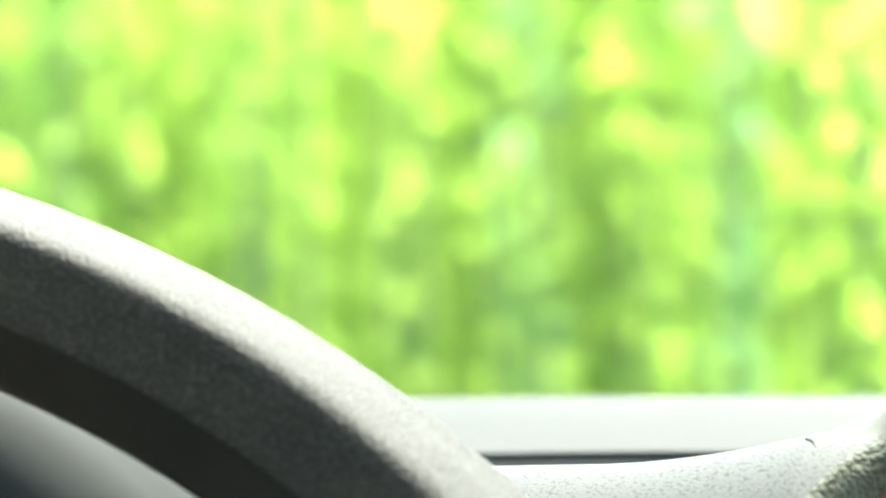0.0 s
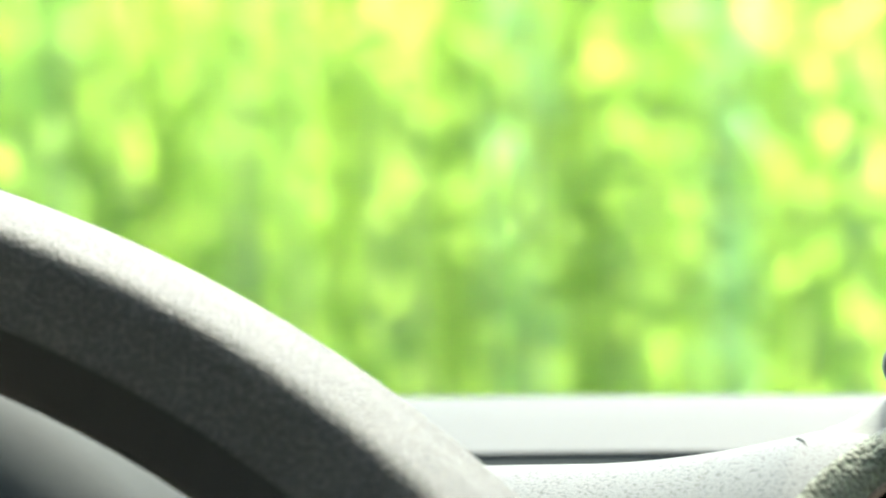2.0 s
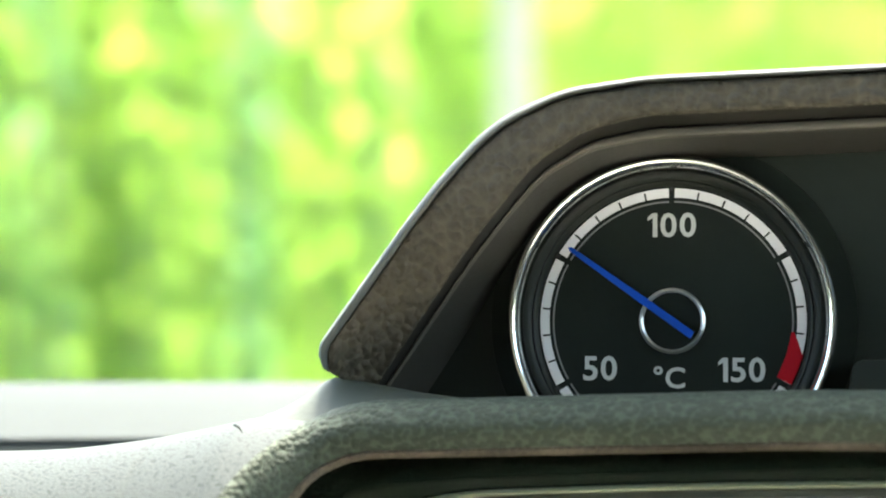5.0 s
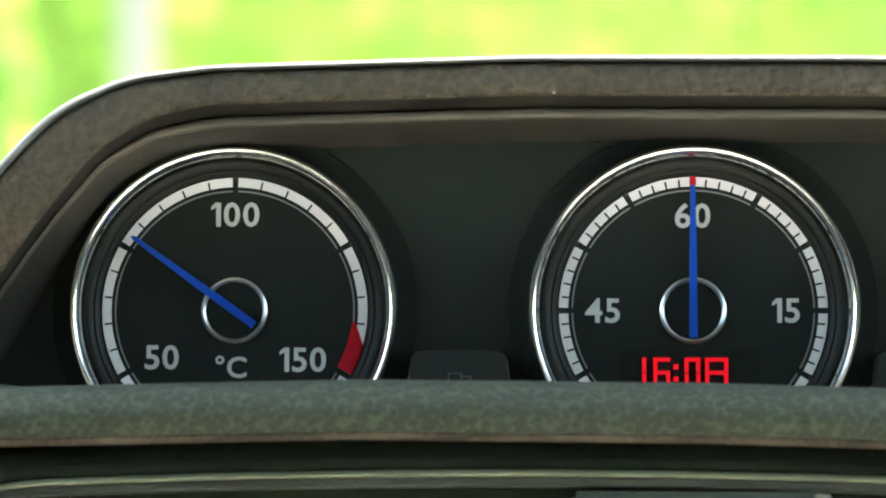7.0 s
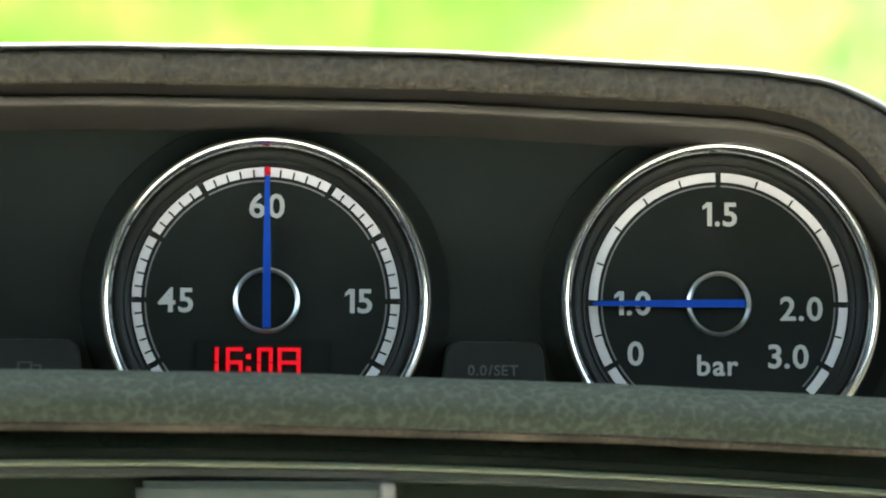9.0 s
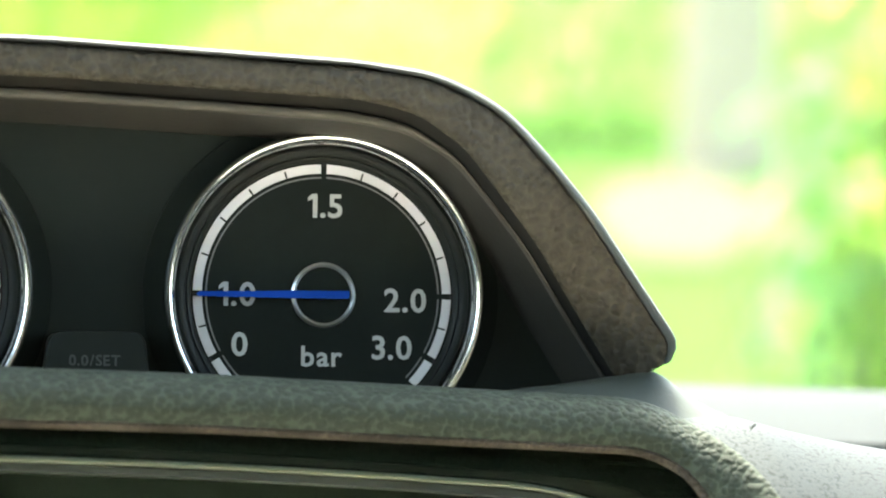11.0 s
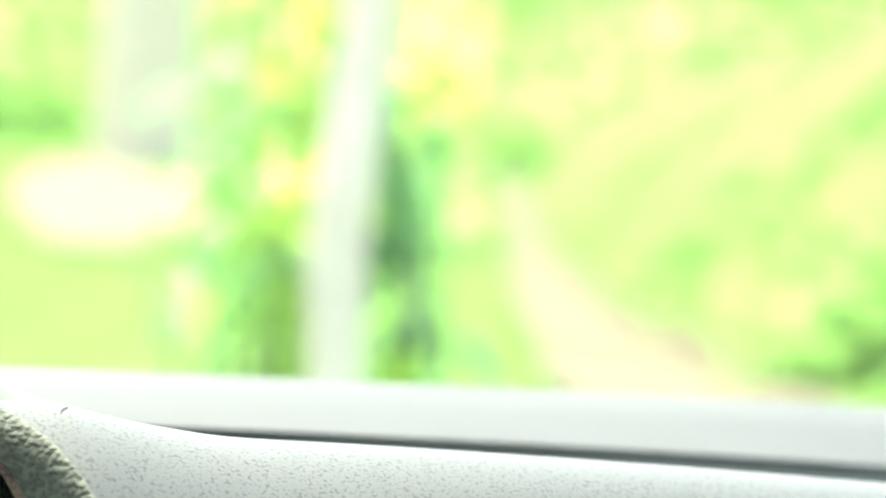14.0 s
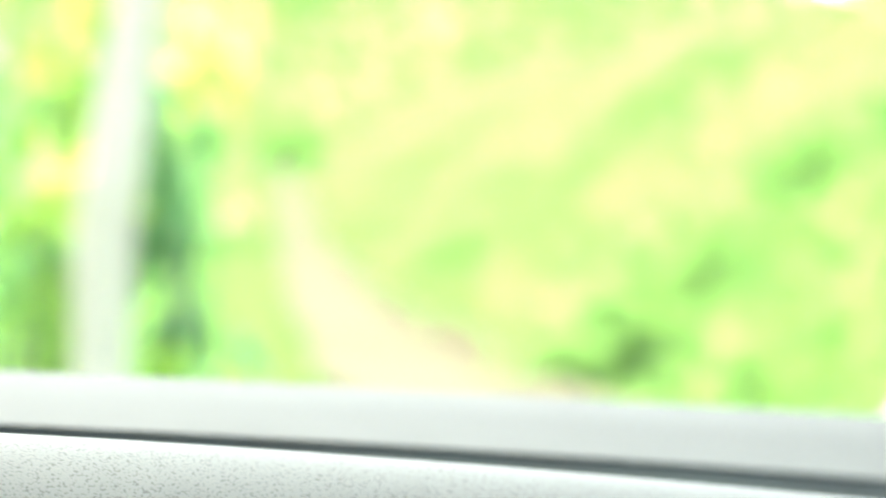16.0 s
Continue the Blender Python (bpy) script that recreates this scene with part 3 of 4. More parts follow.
def build_gauges():
    oil = build_gauge(-0.083, "round oil temperature gauge with white scale and blue needle", [-30, 30, 90, 150, 210],
                      [a + k * 12 for a in (30, 90, 150) for k in (1, 2, 3, 4)] + [-18, -6, 6, 18], 144.3,
                      [("100", 0.0, 0.0175), ("50", -0.0132, -0.0085), ("150", 0.0125, -0.0089), ("°C", -0.0006, -0.0102)])
    wedge = [(0.0214, -28.6), (0.0214, -18), (0.0214, -12), (0.0216, -5.5), (0.0220, -5.5), (0.0229, -9.5), (0.0243, -15.5), (0.0243, -22), (0.0243, -28.6)]
    part("red_zone", prism([(r * math.cos(radians(q)), r * math.sin(radians(q))) for r, q in wedge], -0.00045, -0.0006), RED_PRINT, oil, "red warning zone with a slanting end", smooth=False)
    clock = build_gauge(0.0, "round stopwatch gauge with red digital clock display", [-30, 0, 30, 60, 90, 120, 150, 180, 210],
                        [a + k * 6 for a in range(-30, 210, 30) for k in (1, 2, 3, 4)], 90,
                        [("60", 0.0, 0.0172), ("45", -0.0163, 0.0), ("15", 0.0167, 0.0)], 0.0050, 0.0228)
    part("needle_tip", prism([(-0.0006, 0.0226), (-0.0005, 0.0241), (0.0005, 0.0241), (0.0006, 0.0226)], -0.0016, -0.0025), RED_PRINT, clock, "red tip of the needle", smooth=False)
    display = part("display", slab((-0.0128, -0.0008, -0.0170), (0.0118, -0.0004, -0.0072), 0.0002), RECESS, clock, "black window of the digital display")
    segments = {"1": "bc", "6": "acdefg", "0": "abcdef", "8": "abcdefg"}
    h, t, low, gap = 0.0028, 0.0009, -0.0140, 0.0001
    for digit, x0, w in (("1", -0.0104, 0.0020), ("6", -0.0073, 0.0032), ("0", -0.0017, 0.0030), ("8", 0.0020, 0.0043)):
        place = {"a": (0, 2 * h - t, w, t), "g": (0, h - t / 2, w, t), "d": (0, 0, w, t), "b": (w - t, h, t, h), "c": (w - t, 0, t, h), "e": (0, 0, t, h), "f": (0, h, t, h)}
        for s in segments[digit]:
            px, pz, sx, sz = place[s]
            part("segment", slab((x0 + px + gap, -0.0013, low + pz + gap), (x0 + px + sx - gap, -0.0010, low + pz + sz - gap)), LED, display, smooth=False)
    for pz in (0.0012, 0.0034):
        part("colon_dot", slab((-0.0036, -0.0013, low + pz), (-0.0027, -0.0010, low + pz + 0.0009)), LED, display, smooth=False)
    build_gauge(0.083, "round boost pressure gauge with white scale and blue needle", [-30, 0, 90, 180, 210],
                [108, 126, 144, 162, 195, 72, 54, 36, 18, -15], 180.4,
                [("1.5", 0.0003, 0.0165), ("1.0", -0.0160, 0.0), ("2.0", 0.0155, -0.0008), ("0", -0.0155, -0.0092), ("3.0", 0.0130, -0.0096), ("bar", -0.0002, -0.0113)], 0.0046, 0.0238)


# ---------------------------------------------------------------- steering wheel and cluster cowl
def build_wheel():
    a, b = radians(41.56), radians(37.33)
    u = Vector((math.cos(b), math.sin(b), 0))
    v = Vector((-math.sin(b) * math.sin(a), math.cos(b) * math.sin(a), math.cos(a)))
    n = u.cross(v)
    c = Vector((-0.2793, -0.2244, -0.1068))
    wheel = thing("steering_wheel", "steering wheel with a grained grey leather rim", "steering wheel",
                  CAR @ Matrix.Translation(c) @ Matrix((u, v, n)).transposed().to_4x4())

    def square(q):
        """The rim's section is a softly rounded square."""
        w = q - radians(104 + 45)
        slim = 1 - 0.17 * max(0.0, math.cos(q - radians(228))) ** 2 - 0.08 * max(0.0, math.cos(q - radians(20))) ** 6
        return 0.850 * slim * (abs(math.cos(w)) ** 9 + abs(math.sin(w)) ** 9) ** (-1 / 9)

    def ring(r, tr, tn, a0=0, a1=360, steps=128, sides=96, q0=0, q1=360):
        full = a1 - a0 == 360
        rows = []
        turn = q1 - q0 == 360
        for k in range(steps if full else steps + 1):
            p = radians(a0 + (a1 - a0) * k / steps)
            rows.append([((r + tr * math.cos(q) * square(q)) * math.sin(p), (r + tr * math.cos(q) * square(q)) * math.cos(p), tn * math.sin(q) * square(q)) for q in (radians(q0 + (q1 - q0) * j / sides) for j in range(sides if turn else sides + 1))])
        return loft(rows, closed=turn, ring=full)

    rim = part("rim", ring(0.1714, 0.0186, 0.0160), LEATHER, wheel, "grained leather rim")
    part("rim_inlay", ring(0.1714, 0.0189, 0.0163, q0=152, q1=285), INLAY, rim, "smooth dark inner side of the rim")
    part("hub", lathe(((0.0, -0.01), (0.05, -0.008), (0.062, 0.0), (0.064, 0.02), (0.055, 0.04), (0.0, 0.04)), 40), BLACK, wheel, "dark round hub").matrix_basis = pose(0, 0, -0.02, -90)
    for ang in (90, 180, 270):
        p = radians(ang)
        d = Vector((math.sin(p), math.cos(p), 0))
        e = Vector((d.y, -d.x, 0))
        rows = [[d * r + e * (wd * math.cos(q)) + Vector((0, 0, zz + 0.006 * math.sin(q))) for q in (2 * math.pi * j / 14 for j in range(14))]
                for r, wd, zz in ((0.05, 0.024, -0.03), (0.09, 0.018, -0.022), (0.13, 0.015, -0.01), (0.166, 0.020, 0.0))]
        part("spoke", loft(rows, closed=True), BLACK, wheel, "dark spoke")
    return wheel


def build_cowl():
    cowl = thing("instrument_cluster", "smooth grey cowl of the instrument cluster behind the wheel", "instrument cluster")
    rows = []
    for k in range(49):
        p = radians(-95 + 190 * k / 48)
        rows.append([(-0.390 + (0.115 + o) * math.sin(p), y, -0.1105 + (0.115 + o) * math.cos(p))
                     for o, y in ((-0.060, 0.040), (-0.045, 0.012), (-0.034, 0.000), (-0.026, -0.005), (-0.019, -0.006), (-0.012, -0.004), (-0.007, 0.000), (-0.003, 0.005), (-0.001, 0.010), (0.0, 0.016), (-0.002, 0.06), (-0.012, 0.12))])
    part("cowl_hood", loft(rows), COWL, cowl, "smooth rounded cowl")
    part("cluster_face", prism([(-0.390 + 0.080 * math.cos(radians(q)), -0.1105 + 0.080 * math.sin(radians(q))) for q in range(0, 360, 10)], 0.035, 0.025), BLACK, cowl, "dark cluster face")


def build_cabin():
    """Roof, pillars, doors, floor and glass that close the place round the camera."""
    def piece(name, bm, mat, label, category):
        ob = part(name, bm, mat, None, label)
        ob.matrix_world = CAR
        return tagged(ob, label, category, kind="structure")

    roof_rows = []
    for i in range(25):
        x = -0.80 + 1.6 * i / 24
        lift = 0.055 * (1 - (x / 0.8) ** 2)
        roof_rows.append([(x, -0.16 - 0.05 * (x / 0.8) ** 2, 0.36 + lift), (x, -0.6, 0.385 + lift), (x, -1.2, 0.37 + lift), (x, -1.8, 0.30 + lift),
                          (x, -1.8, 0.33 + lift), (x, -1.2, 0.40 + lift), (x, -0.6, 0.415 + lift), (x, -0.15 - 0.05 * (x / 0.8) ** 2, 0.39 + lift)])
    piece("ceiling", loft(roof_rows, closed=True), CLOTH, "pale grey cloth headlining of the car's roof", "ceiling")
    for side, nm in ((-1, "wall_left"), (1, "wall_right")):
        piece(nm, slab((side * 0.80 - 0.03, -1.9, -0.75), (side * 0.80 + 0.03, 0.30, -0.03), 0.01), CARPET, "dark lined car door below the window", "door panel")
        piece("pillar_front", tube([(side * 0.80, 0.46, -0.10), (side * 0.79, 0.19, 0.13), (side * 0.77, -0.18, 0.37)], [0.03, 0.03, 0.03]), CLOTH, "grey front windscreen pillar", "pillar")
        # Unseen panel; its front end sets how much side light enters.
        piece("side_panel", slab((side * 0.78 - 0.03, -1.88, -0.03), (side * 0.78 + 0.03, -0.72, 0.40), 0.01), REAR, "unseen dark grey cabin side added to block side window light", "side panel")
    piece("wall_rear", slab((-0.8, -1.95, -0.75), (0.8, -1.89, -0.05), 0.01), CARPET, "dark lined lower rear wall of the cabin", "rear wall")
    # Unseen wall added to shut out light from behind.
    piece("wall_rear_upper", slab((-0.8, -1.95, -0.05), (0.8, -1.89, 0.40), 0.01), REAR, "unseen dark grey upper rear wall added to close off light", "rear wall")
    # Unseen floor, raised at seat height as a reflector for the dash.
    profile = ((0.6, -0.80), (0.6, -0.74), (-0.30, -0.74), (-0.33, -0.72), (-0.35, -0.46), (-0.37, -0.43), (-0.41, -0.42), (-1.2, -0.46), (-1.9, -0.46), (-1.9, -0.80))
    piece("floor", loft([[(x, y, z) for y, z in profile] for x in (-0.8, -0.3, 0.3, 0.8)], closed=True), BEIGE, "unseen pale beige floor, raised behind the footwell to bounce light", "floor")
    piece("bulkhead", slab((-0.8, 0.50, -0.75), (0.8, 0.54, -0.095)), BLACK, "dark bulkhead behind the dashboard", "bulkhead")
    rows = []
    for k in range(33):
        x = -0.8 + 1.6 * k / 32
        bow = 0.14 * (x / 0.8) ** 2
        rows.append([(x, 0.47 - bow * 0.6, -0.09), (x, 0.21 - bow * 0.8, 0.13), (x, 0.01 - bow * 0.6, 0.28), (x, -0.145 - bow * 0.3, 0.385 + 0.055 * (1 - (x / 0.8) ** 2))])
    glass = piece("window_1", loft(rows), GLASS, "clear curved car windscreen", "windscreen")
    glass.visible_shadow = False
    bonnet = []
    for k in range(25):
        x = -0.85 + 1.7 * k / 24
        bonnet.append([(x, y, z - 0.07 * (x / 0.85) ** 2 if 0 < k < 24 else -0.72) for y, z in ((0.52, -0.14), (0.8, -0.17), (1.1, -0.22), (1.4, -0.30), (1.6, -0.42), (1.65, -0.6))])
    piece("bonnet", loft(bonnet), PAINT, "pale painted car bonnet outside the windscreen", "bonnet")


dashboard = build_dashboard()
build_lip(dashboard)
build_collar(dashboard)
build_fascia(dashboard)
build_pod()
build_gauges()
build_wheel()
build_cowl()
build_cabin()


# ---------------------------------------------------------------- outdoors
def ground_z(x, y):
    """Level ground that rises gently ahead, to a grassy hillside in the distance."""
    rise = 0.016 * min(80.0, max(0.0, y - 20.0)) + 24.0 * smoothstep(70, 240, y)
    if max(abs(x), abs(y)) > 60:
        return rise
    return rise + 0.05 * noise.noise(Vector((x * 0.4, y * 0.4, 0)))


def build_ground():
    xs = [-900, -300, -120, -50, -25, -14] + [-10 + 0.8 * i for i in range(45)] + [34, 50, 120, 300, 900]
    ys = [-900, -300, -120, -40, -12, -4, 0] + [1 + 0.8 * i for i in range(50)] + [50, 56, 62, 69, 76, 84, 92, 102, 112, 125, 140, 155, 170, 185, 200, 220, 240, 400, 900]
    ob = part("ground", loft([[(x, y, ground_z(x, y)) for y in ys] for x in xs]), GRASS, None, "sunlit green meadow grass round the car")
    tagged(ob, "sunlit green meadow grass round the car", "ground", kind="structure")


def build_track(name, label, points, widths, mat, lift=0.07):
    """A worn strip that lies on the grass along a line of (x, y) points."""
    line = rounded_path(points, [4] * (len(points) - 2), 8, 0.8)
    rows = []
    for i, p in enumerate(line):
        t = (line[min(i + 1, len(line) - 1)] - line[max(i - 1, 0)]).normalized()
        w = np.interp(i / (len(line) - 1), [k / (len(widths) - 1) for k in range(len(widths))], widths)
        w *= 1 + 0.2 * noise.noise(Vector((p.x, p.y, 3)))
        side = Vector((t.y, -t.x))
        rows.append([(q.x, q.y, ground_z(q.x, q.y) + lift) for q in (p + side * (w * (k / 4 - 0.5)) for k in range(5))])
    ob = part(name, loft(rows), mat, None, label)
    tagged(ob, label, "path", kind="structure")


def leaves_mesh(spots, size, rng, per=7, spread=0.12):
    """Clumps of small bent leaves round the given spots."""
    verts, faces = [], []
    for p in spots:
        for _ in range(per):
            q = p + Vector((rng.gauss(0, spread), rng.gauss(0, spread), rng.gauss(0, spread)))
            turn = Euler((rng.uniform(-1.1, 1.1) + 0.5, rng.uniform(-0.7, 0.7), rng.uniform(0, 6.3))).to_matrix()
            s = size * rng.uniform(0.6, 1.3)
            k = len(verts)
            for a, b, c in ((0, -1, 0), (0.42, -0.1, 0.12), (0, 1, -0.15), (-0.42, -0.1, 0.12)):
                verts.append(q + turn @ Vector((a * s, b * s, c * s)))
            faces += [(k, k + 1, k + 2), (k, k + 2, k + 3)]
    me = bpy.data.meshes.new("leaves")
    me.from_pydata([tuple(v) for v in verts], [], faces)
    return me


def build_bush(name, label, x, y, w, h, mat, seed, size=0.06, density=1.0, depth=0.5, base=None, per=7):
    rng = random.Random(seed)
    z0 = ground_z(x, y) if base is None else base
    bush = thing(name, label, "bush", Matrix.Translation((x, y, z0)))
    for _ in range(4):
        a = rng.uniform(-0.3, 0.3) * w
        pts = [(a * 0.4, 0, -0.1), (a * 0.7, rng.uniform(-0.1, 0.1), h * 0.4), (a, rng.uniform(-0.2, 0.2), h * 0.85)]
        part("stem", tube([(p[0], p[1] + depth * 0.5, p[2]) for p in pts], [0.016, 0.011, 0.005], 7), STEM, bush)
    spots = []
    count = int(w * h * 55 * density)
    while len(spots) < count:
        u, t = rng.uniform(-1, 1), rng.uniform(0, 1)
        edge = 1 - 0.25 * noise.noise(Vector((u * 2.1 + seed, t * 3, seed * 1.7)))
        if abs(u) > edge or t > edge * (1 - 0.35 * u * u):
            continue
        spots.append(Vector((u * w / 2, rng.uniform(-depth, depth) * (1 - 0.5 * t), 0.02 + t * h)))
    me = leaves_mesh(spots, size, rng, per, 0.09)
    me.materials.append(mat)
    ob = new("leaves", me)
    ob.parent = bush
    return bush


def build_tree(label, points, radii, mat, seed, crown_h, crown_w, leaf):
    rng = random.Random(seed)
    root = Vector(points[0])
    tree = thing("tree", label, "tree", Matrix.Translation(root), "young trees on the bank")
    rel = [Vector(p) - root for p in points]
    part("trunk", tube(rel, radii, 14), mat, tree, "bare slender trunk")
    top = rel[-1]
    spots = []
    for k in range(6):
        a = k * 1.05 + rng.uniform(-0.3, 0.3)
        tip = top + Vector((math.cos(a) * crown_w, math.sin(a) * crown_w, rng.uniform(0.3, crown_h)))
        part("limb", tube([top * 0.97, top.lerp(tip, 0.5) + Vector((0, 0, 0.1)), tip], [radii[-1] * 0.7, radii[-1] * 0.4, 0.006], 7), mat, tree)
        spots += [tip + Vector((rng.gauss(0, 0.3), rng.gauss(0, 0.3), rng.gauss(0, 0.25))) for _ in range(26)]
    me = leaves_mesh(spots, 0.07, rng, 6, 0.14)
    me.materials.append(leaf)
    ob = new("crown", me)
    ob.parent = tree
    return tree


def at(azimuth, distance):
    """A place on the ground, by its bearing and distance from the driver's seat."""
    return math.sin(radians(azimuth)) * distance, -0.47 + math.cos(radians(azimuth)) * distance


def build_weed(name, label, x, y, low, high, wide, mat, seed, stems=2, leaves=60, leaf=0.055):
    """A tall leafy plant: upright stems that carry leaves between two heights."""
    rng = random.Random(seed)
    weed = thing(name, label, "plant", Matrix.Translation((x, y, ground_z(x, y))))
    verts, faces = [], []
    for k in range(stems):
        foot = Vector((rng.uniform(-0.5, 0.5) * wide, rng.uniform(-0.5, 0.5) * wide, -0.05))
        tip = Vector((foot.x + rng.uniform(-0.3, 0.3) * wide, foot.y + rng.uniform(-0.3, 0.3) * wide, high))
        mid = foot.lerp(tip, 0.5) + Vector((rng.gauss(0, 0.012), 0, 0))
        part("stem", tube([foot, mid, tip], [0.009, 0.007, 0.003], 6), STEM, weed)
        for _ in range(leaves // stems):
            z = rng.uniform(low, high)
            f = (z + 0.05) / (high + 0.05)
            base = foot.lerp(mid, f * 2) if f < 0.5 else mid.lerp(tip, f * 2 - 1)
            turn, droop, size = rng.uniform(0, 6.28), rng.uniform(0.3, 1.35), leaf * rng.uniform(0.6, 1.25)
            out = Vector((math.cos(turn), math.sin(turn), 0))
            across = Vector((-out.y, out.x, rng.uniform(-0.5, 0.5))).normalized()
            way = out * math.cos(droop) - Vector((0, 0, math.sin(droop)))
            base = base + out * rng.uniform(0.0, 0.35) * wide
            i = len(verts)
            verts += [base, base + way * size * 0.7 + across * size * 0.5, base + way * size * 1.5 + across * size * 0.38 - Vector((0, 0, size * 0.12)),
                      base + way * size * 2.1 - Vector((0, 0, size * 0.35)), base + way * size * 1.5 - across * size * 0.38 - Vector((0, 0, size * 0.12)), base + way * size * 0.7 - across * size * 0.5]
            faces += [(i, i + 1, i + 5), (i + 1, i + 2, i + 4, i + 5), (i + 2, i + 3, i + 4)]
    me = bpy.data.meshes.new("leaves")
    me.from_pydata([tuple(v) for v in verts], [], faces)
    me.materials.append(mat)
    ob = new("leaves", me)
    ob.parent = weed
    return weed


def build_bank(foot, height, mat, leaf):
    """A steep overgrown bank along a line on the ground, and the leaves that cover it."""
    line = rounded_path(foot, [6] * (len(foot) - 2), 8, 0.7)
    profile = ((-0.1, -0.2), (0.15, 0.2), (0.6, 0.65), (1.3, 1.2), (2.2, 1.75), (3.2, 2.2), (4.4, 2.5), (6.0, 2.5), (8.0, 1.6))
    rows = []
    for i, p in enumerate(line):
        t = (line[min(i + 1, len(line) - 1)] - line[max(i - 1, 0)]).normalized()
        side = Vector((t.y, -t.x))
        row = []
        for out, up in profile:
            q = p + side * (out + 0.25 * noise.noise(Vector((p.x * 0.8, p.y * 0.8, up))))
            row.append(Vector((q.x, q.y, ground_z(p.x, p.y) + up * height * (1 + 0.16 * noise.noise(Vector((q.x * 0.6, q.y * 0.6, 5)))))))
        rows.append(row)
    label = "steep bank overgrown with light green foliage"
    ob = part("bank", loft(rows), mat, None, label)
    tagged(ob, label, "bank", kind="structure")
    rng = random.Random(401)
    spots = []
    for a, b in zip(rows, rows[1:]):
        for k in range(len(profile) - 3):
            for _ in range(13):
                u, v = rng.random(), rng.random()
                spots.append(a[k].lerp(b[k], u).lerp(a[k + 1].lerp(b[k + 1], u), v) + Vector((rng.gauss(0, 0.05), rng.gauss(0, 0.05), rng.gauss(0.06, 0.06))))
    me = leaves_mesh(spots, 0.075, rng, 10, 0.14)
    me.materials.append(leaf)
    ob = new("bank_foliage", me)
    tagged(ob, "dense small light green leaves covering the bank", "foliage", kind="stuff")


build_ground()
build_track("path", "pale dry earth path through the meadow", [at(33.4, 10.5), at(31.0, 13), at(29.1, 20), at(28.1, 32), at(27.5, 60), at(27.3, 90)], [1.3, 1.0, 0.75, 0.6, 0.6, 0.8], SOIL)
build_track("path_edge", "bare brown earth at the foot of the bank", [at(33.9, 12.9), at(33.0, 13.8), at(30.2, 20), at(28.6, 32), at(27.9, 60)], [0.5, 0.45, 0.35, 0.35, 0.4], EARTH, 0.09)
build_track("clearing", "pale sunlit sandy clearing in the meadow", [at(18.2, 26), at(18.2, 44), at(18.2, 62), at(18.2, 80)], [0.8, 2.1, 2.7, 2.9, 3.1, 3.2, 3.1, 2.7, 1.8], SAND)
build_bank([at(54, 6.5), at(44, 9.2), at(34.6, 13.3), at(30.8, 20), at(29.0, 32), at(28.2, 60), at(28.0, 80)], 1.07, BANK, LEAF_PALE)

BUSHES = (
    # azimuth, distance, width, height, leaves, density, leaf length
    (-42, 7.0, 1.9, 2.4, LEAF, 1.0, 0.06), (-35, 7.1, 1.9, 2.3, LEAF_YELLOW, 1.0, 0.06), (-28, 6.9, 1.8, 2.4, LEAF_LIME, 1.0, 0.06), (-22, 7.1, 1.8, 2.4, LEAF_LIME, 1.0, 0.06),
    (-16, 6.9, 1.8, 2.4, LEAF_YELLOW, 1.0, 0.06), (-9.5, 7.2, 1.7, 2.3, LEAF_YELLOW, 0.9, 0.05), (-4, 7.5, 1.8, 2.3, LEAF_YELLOW, 0.8, 0.05),
    (2, 8.0, 1.8, 2.4, LEAF_YELLOW, 0.8, 0.05), (8, 8.2, 1.6, 2.4, LEAF_YELLOW, 0.8, 0.05))
for i, (az, dist, w, h, mat, dens, size) in enumerate(BUSHES):
    build_bush("bush", "dense leafy green bush in full sun", *at(az, dist), w, h, mat, 11 + i, size=size * 0.75, density=dens * 3.0, per=9)

# A stand of tall weeds ahead of the driver, in two loose rows.
pick = random.Random(77)
for row, dist in enumerate((5.2, 5.9)):
    az = -41.0 + row * 0.7
    while az < -10.5:
        kind = pick.choice((LEAF_LIME, LEAF_LIME, LEAF_LIME, LEAF_LIME, LEAF_MINT, LEAF_MINT, LEAF_YELLOW, LEAF_YELLOW, LEAF, LEAF_COOL))
        build_weed("tall_weed", "tall leafy weed in full sun", *at(az, dist + pick.uniform(-0.2, 0.2)), 0.05, pick.uniform(1.9, 2.4), 0.16, kind, pick.randrange(9999), 2, 330, pick.uniform(0.027, 0.036))
        az += pick.uniform(1.5, 3.0)

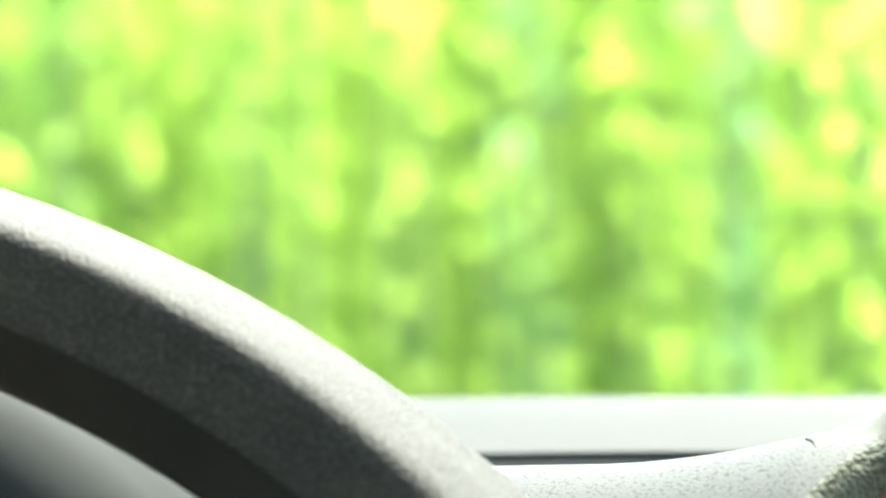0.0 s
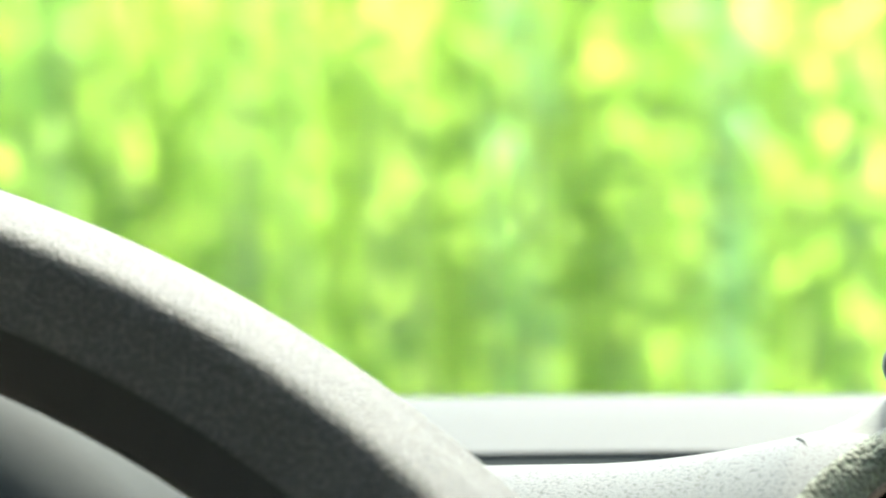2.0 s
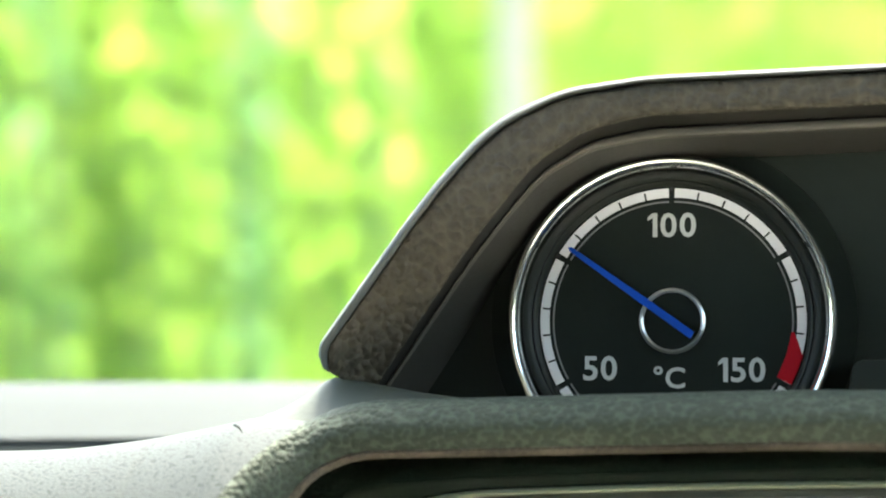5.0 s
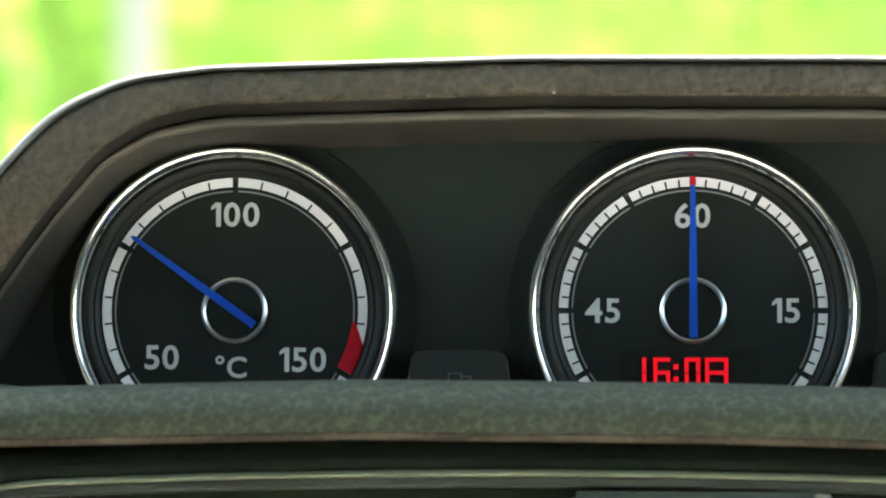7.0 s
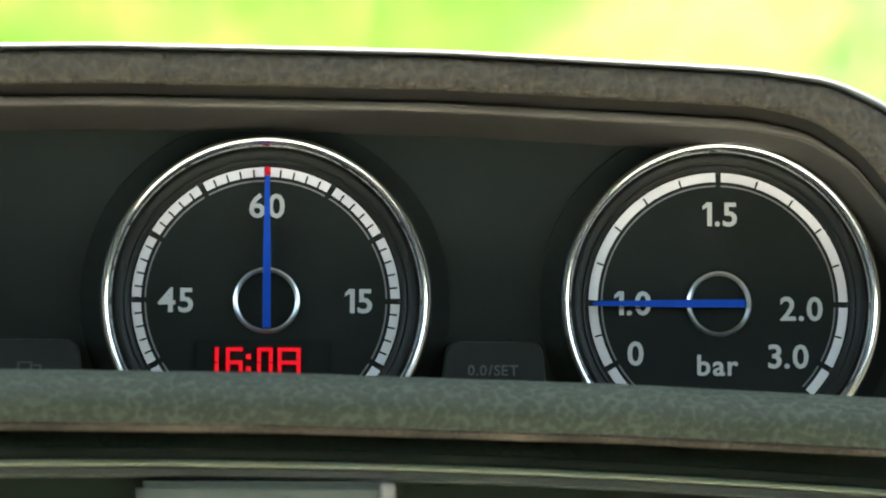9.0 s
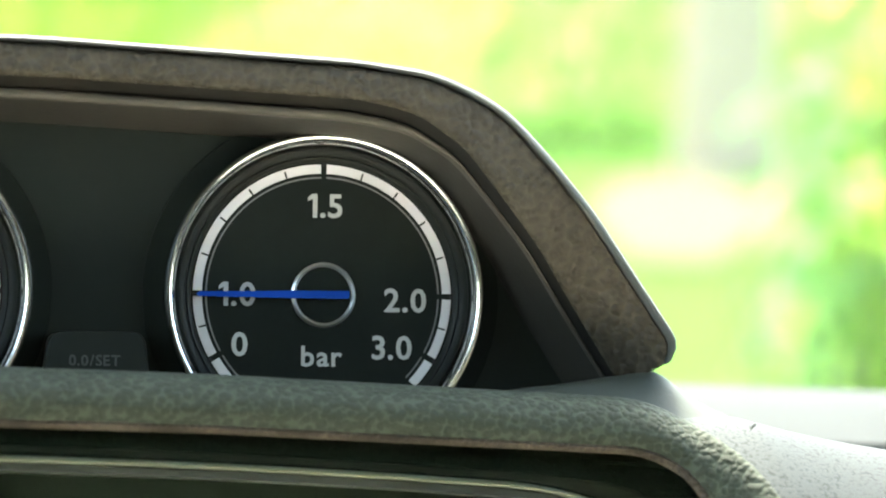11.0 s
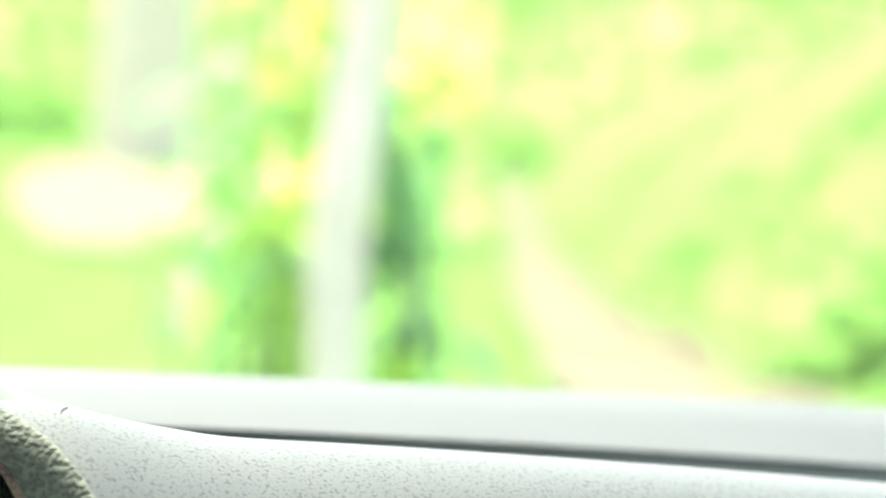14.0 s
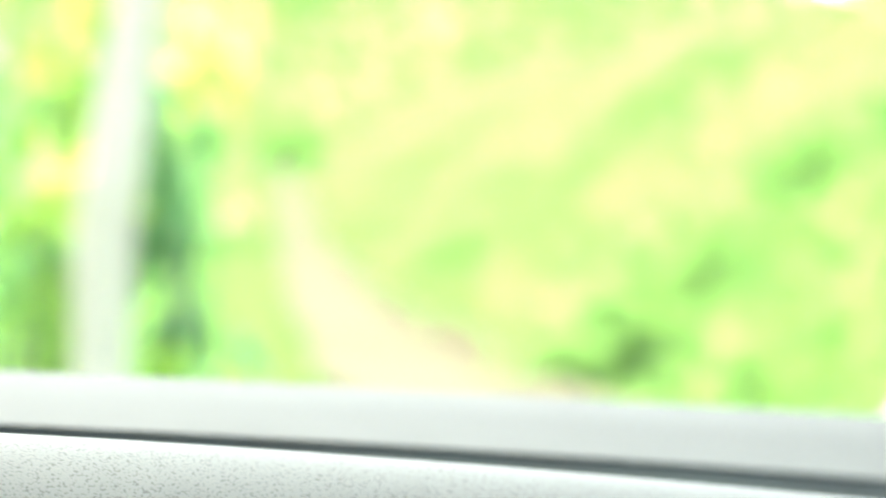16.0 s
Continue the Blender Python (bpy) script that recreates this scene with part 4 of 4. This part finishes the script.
WEEDS = (
    # azimuth, distance, lowest and highest leaves, width, leaves, stems, count, leaf length
    (22.8, 4.75, 0.50, 1.80, 0.10, LEAF_LIME, 2, 70, 0.055), (22.1, 4.9, 0.50, 1.45, 0.14, LEAF_LIME, 2, 50, 0.055), (22.0, 5.0, 0.75, 1.30, 0.12, LEAF_MINT, 2, 30, 0.055), (23.5, 5.0, 0.40, 1.9, 0.10, LEAF_YELLOW, 2, 60, 0.055), (21.7, 4.9, 0.45, 0.92, 0.24, LEAF_MINT, 3, 36, 0.045), (21.6, 4.9, 1.05, 1.24, 0.10, LEAF_MINT, 2, 16, 0.05),
    (24.9, 4.9, 0.40, 1.22, 0.12, LEAF_DEEP, 3, 120, 0.050), (24.8, 4.8, 1.16, 1.50, 0.10, LEAF_MINT, 2, 40, 0.055), (25.8, 4.8, 0.90, 1.12, 0.10, LEAF_MINT, 2, 22, 0.050),
    (25.3, 4.7, 0.60, 0.76, 0.05, LEAF_LIME, 1, 12, 0.045), (26.0, 4.9, 0.35, 0.78, 0.12, LEAF_COOL, 2, 46, 0.050), (26.1, 5.0, 1.15, 1.38, 0.10, LEAF_LIME, 2, 18, 0.050))
for i, (az, dist, low, high, wide, mat, stems, count, size) in enumerate(WEEDS):
    build_weed("climbing_weed", "leafy green plant growing beside the young tree", *at(az, dist), low, high, wide, mat, 301 + i, stems, count, size)
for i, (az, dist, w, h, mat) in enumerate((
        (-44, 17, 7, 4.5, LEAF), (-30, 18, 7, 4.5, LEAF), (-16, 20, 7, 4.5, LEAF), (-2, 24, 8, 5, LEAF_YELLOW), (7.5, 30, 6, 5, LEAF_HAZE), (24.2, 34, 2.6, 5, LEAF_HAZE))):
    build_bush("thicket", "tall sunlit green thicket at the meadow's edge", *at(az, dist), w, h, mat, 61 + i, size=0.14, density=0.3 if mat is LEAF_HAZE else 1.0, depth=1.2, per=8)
# Far trees whose bright look comes from the paled leaf colour.
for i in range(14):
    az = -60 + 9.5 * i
    build_bush("far_thicket", "distant line of green trees, sunny haze put into their leaf colour", *at(az, 98), 20, 12, LEAF_HAZE, 91 + i, size=0.4, density=0.07, depth=3, per=6)
x0, y0 = at(-9.4, 4.75)
build_tree("slender pale-barked young tree among the bushes", [(x0, y0, -0.05), (x0, y0, 0.8), (x0 + 0.01, y0, 1.6), (x0 + 0.02, y0, 3.2)], [0.05, 0.040, 0.038, 0.03], BARK, 5, 1.2, 1.0, LEAF)
x0, y0 = at(24.0, 4.5)
build_tree("bent pale-barked young tree beside the path", [(x0 - 0.01, y0, -0.05), (x0 - 0.011, y0, 0.66), (x0 - 0.022, y0, 0.88), (x0 + 0.002, y0, 1.12), (x0 + 0.018, y0, 1.32), (x0 + 0.08, y0, 3.2)],
           [0.054, 0.048, 0.053, 0.049, 0.034, 0.030], BARK, 6, 1.2, 1.0, LEAF)
x0, y0 = at(19.2, 80)
build_tree("thick tan-barked tree beyond the clearing", [(x0, y0, -0.05), (x0, y0, 3), (x0 + 0.2, y0, 16)], [1.6, 1.5, 1.35], BARK_TAN, 7, 4.0, 3.0, LEAF)
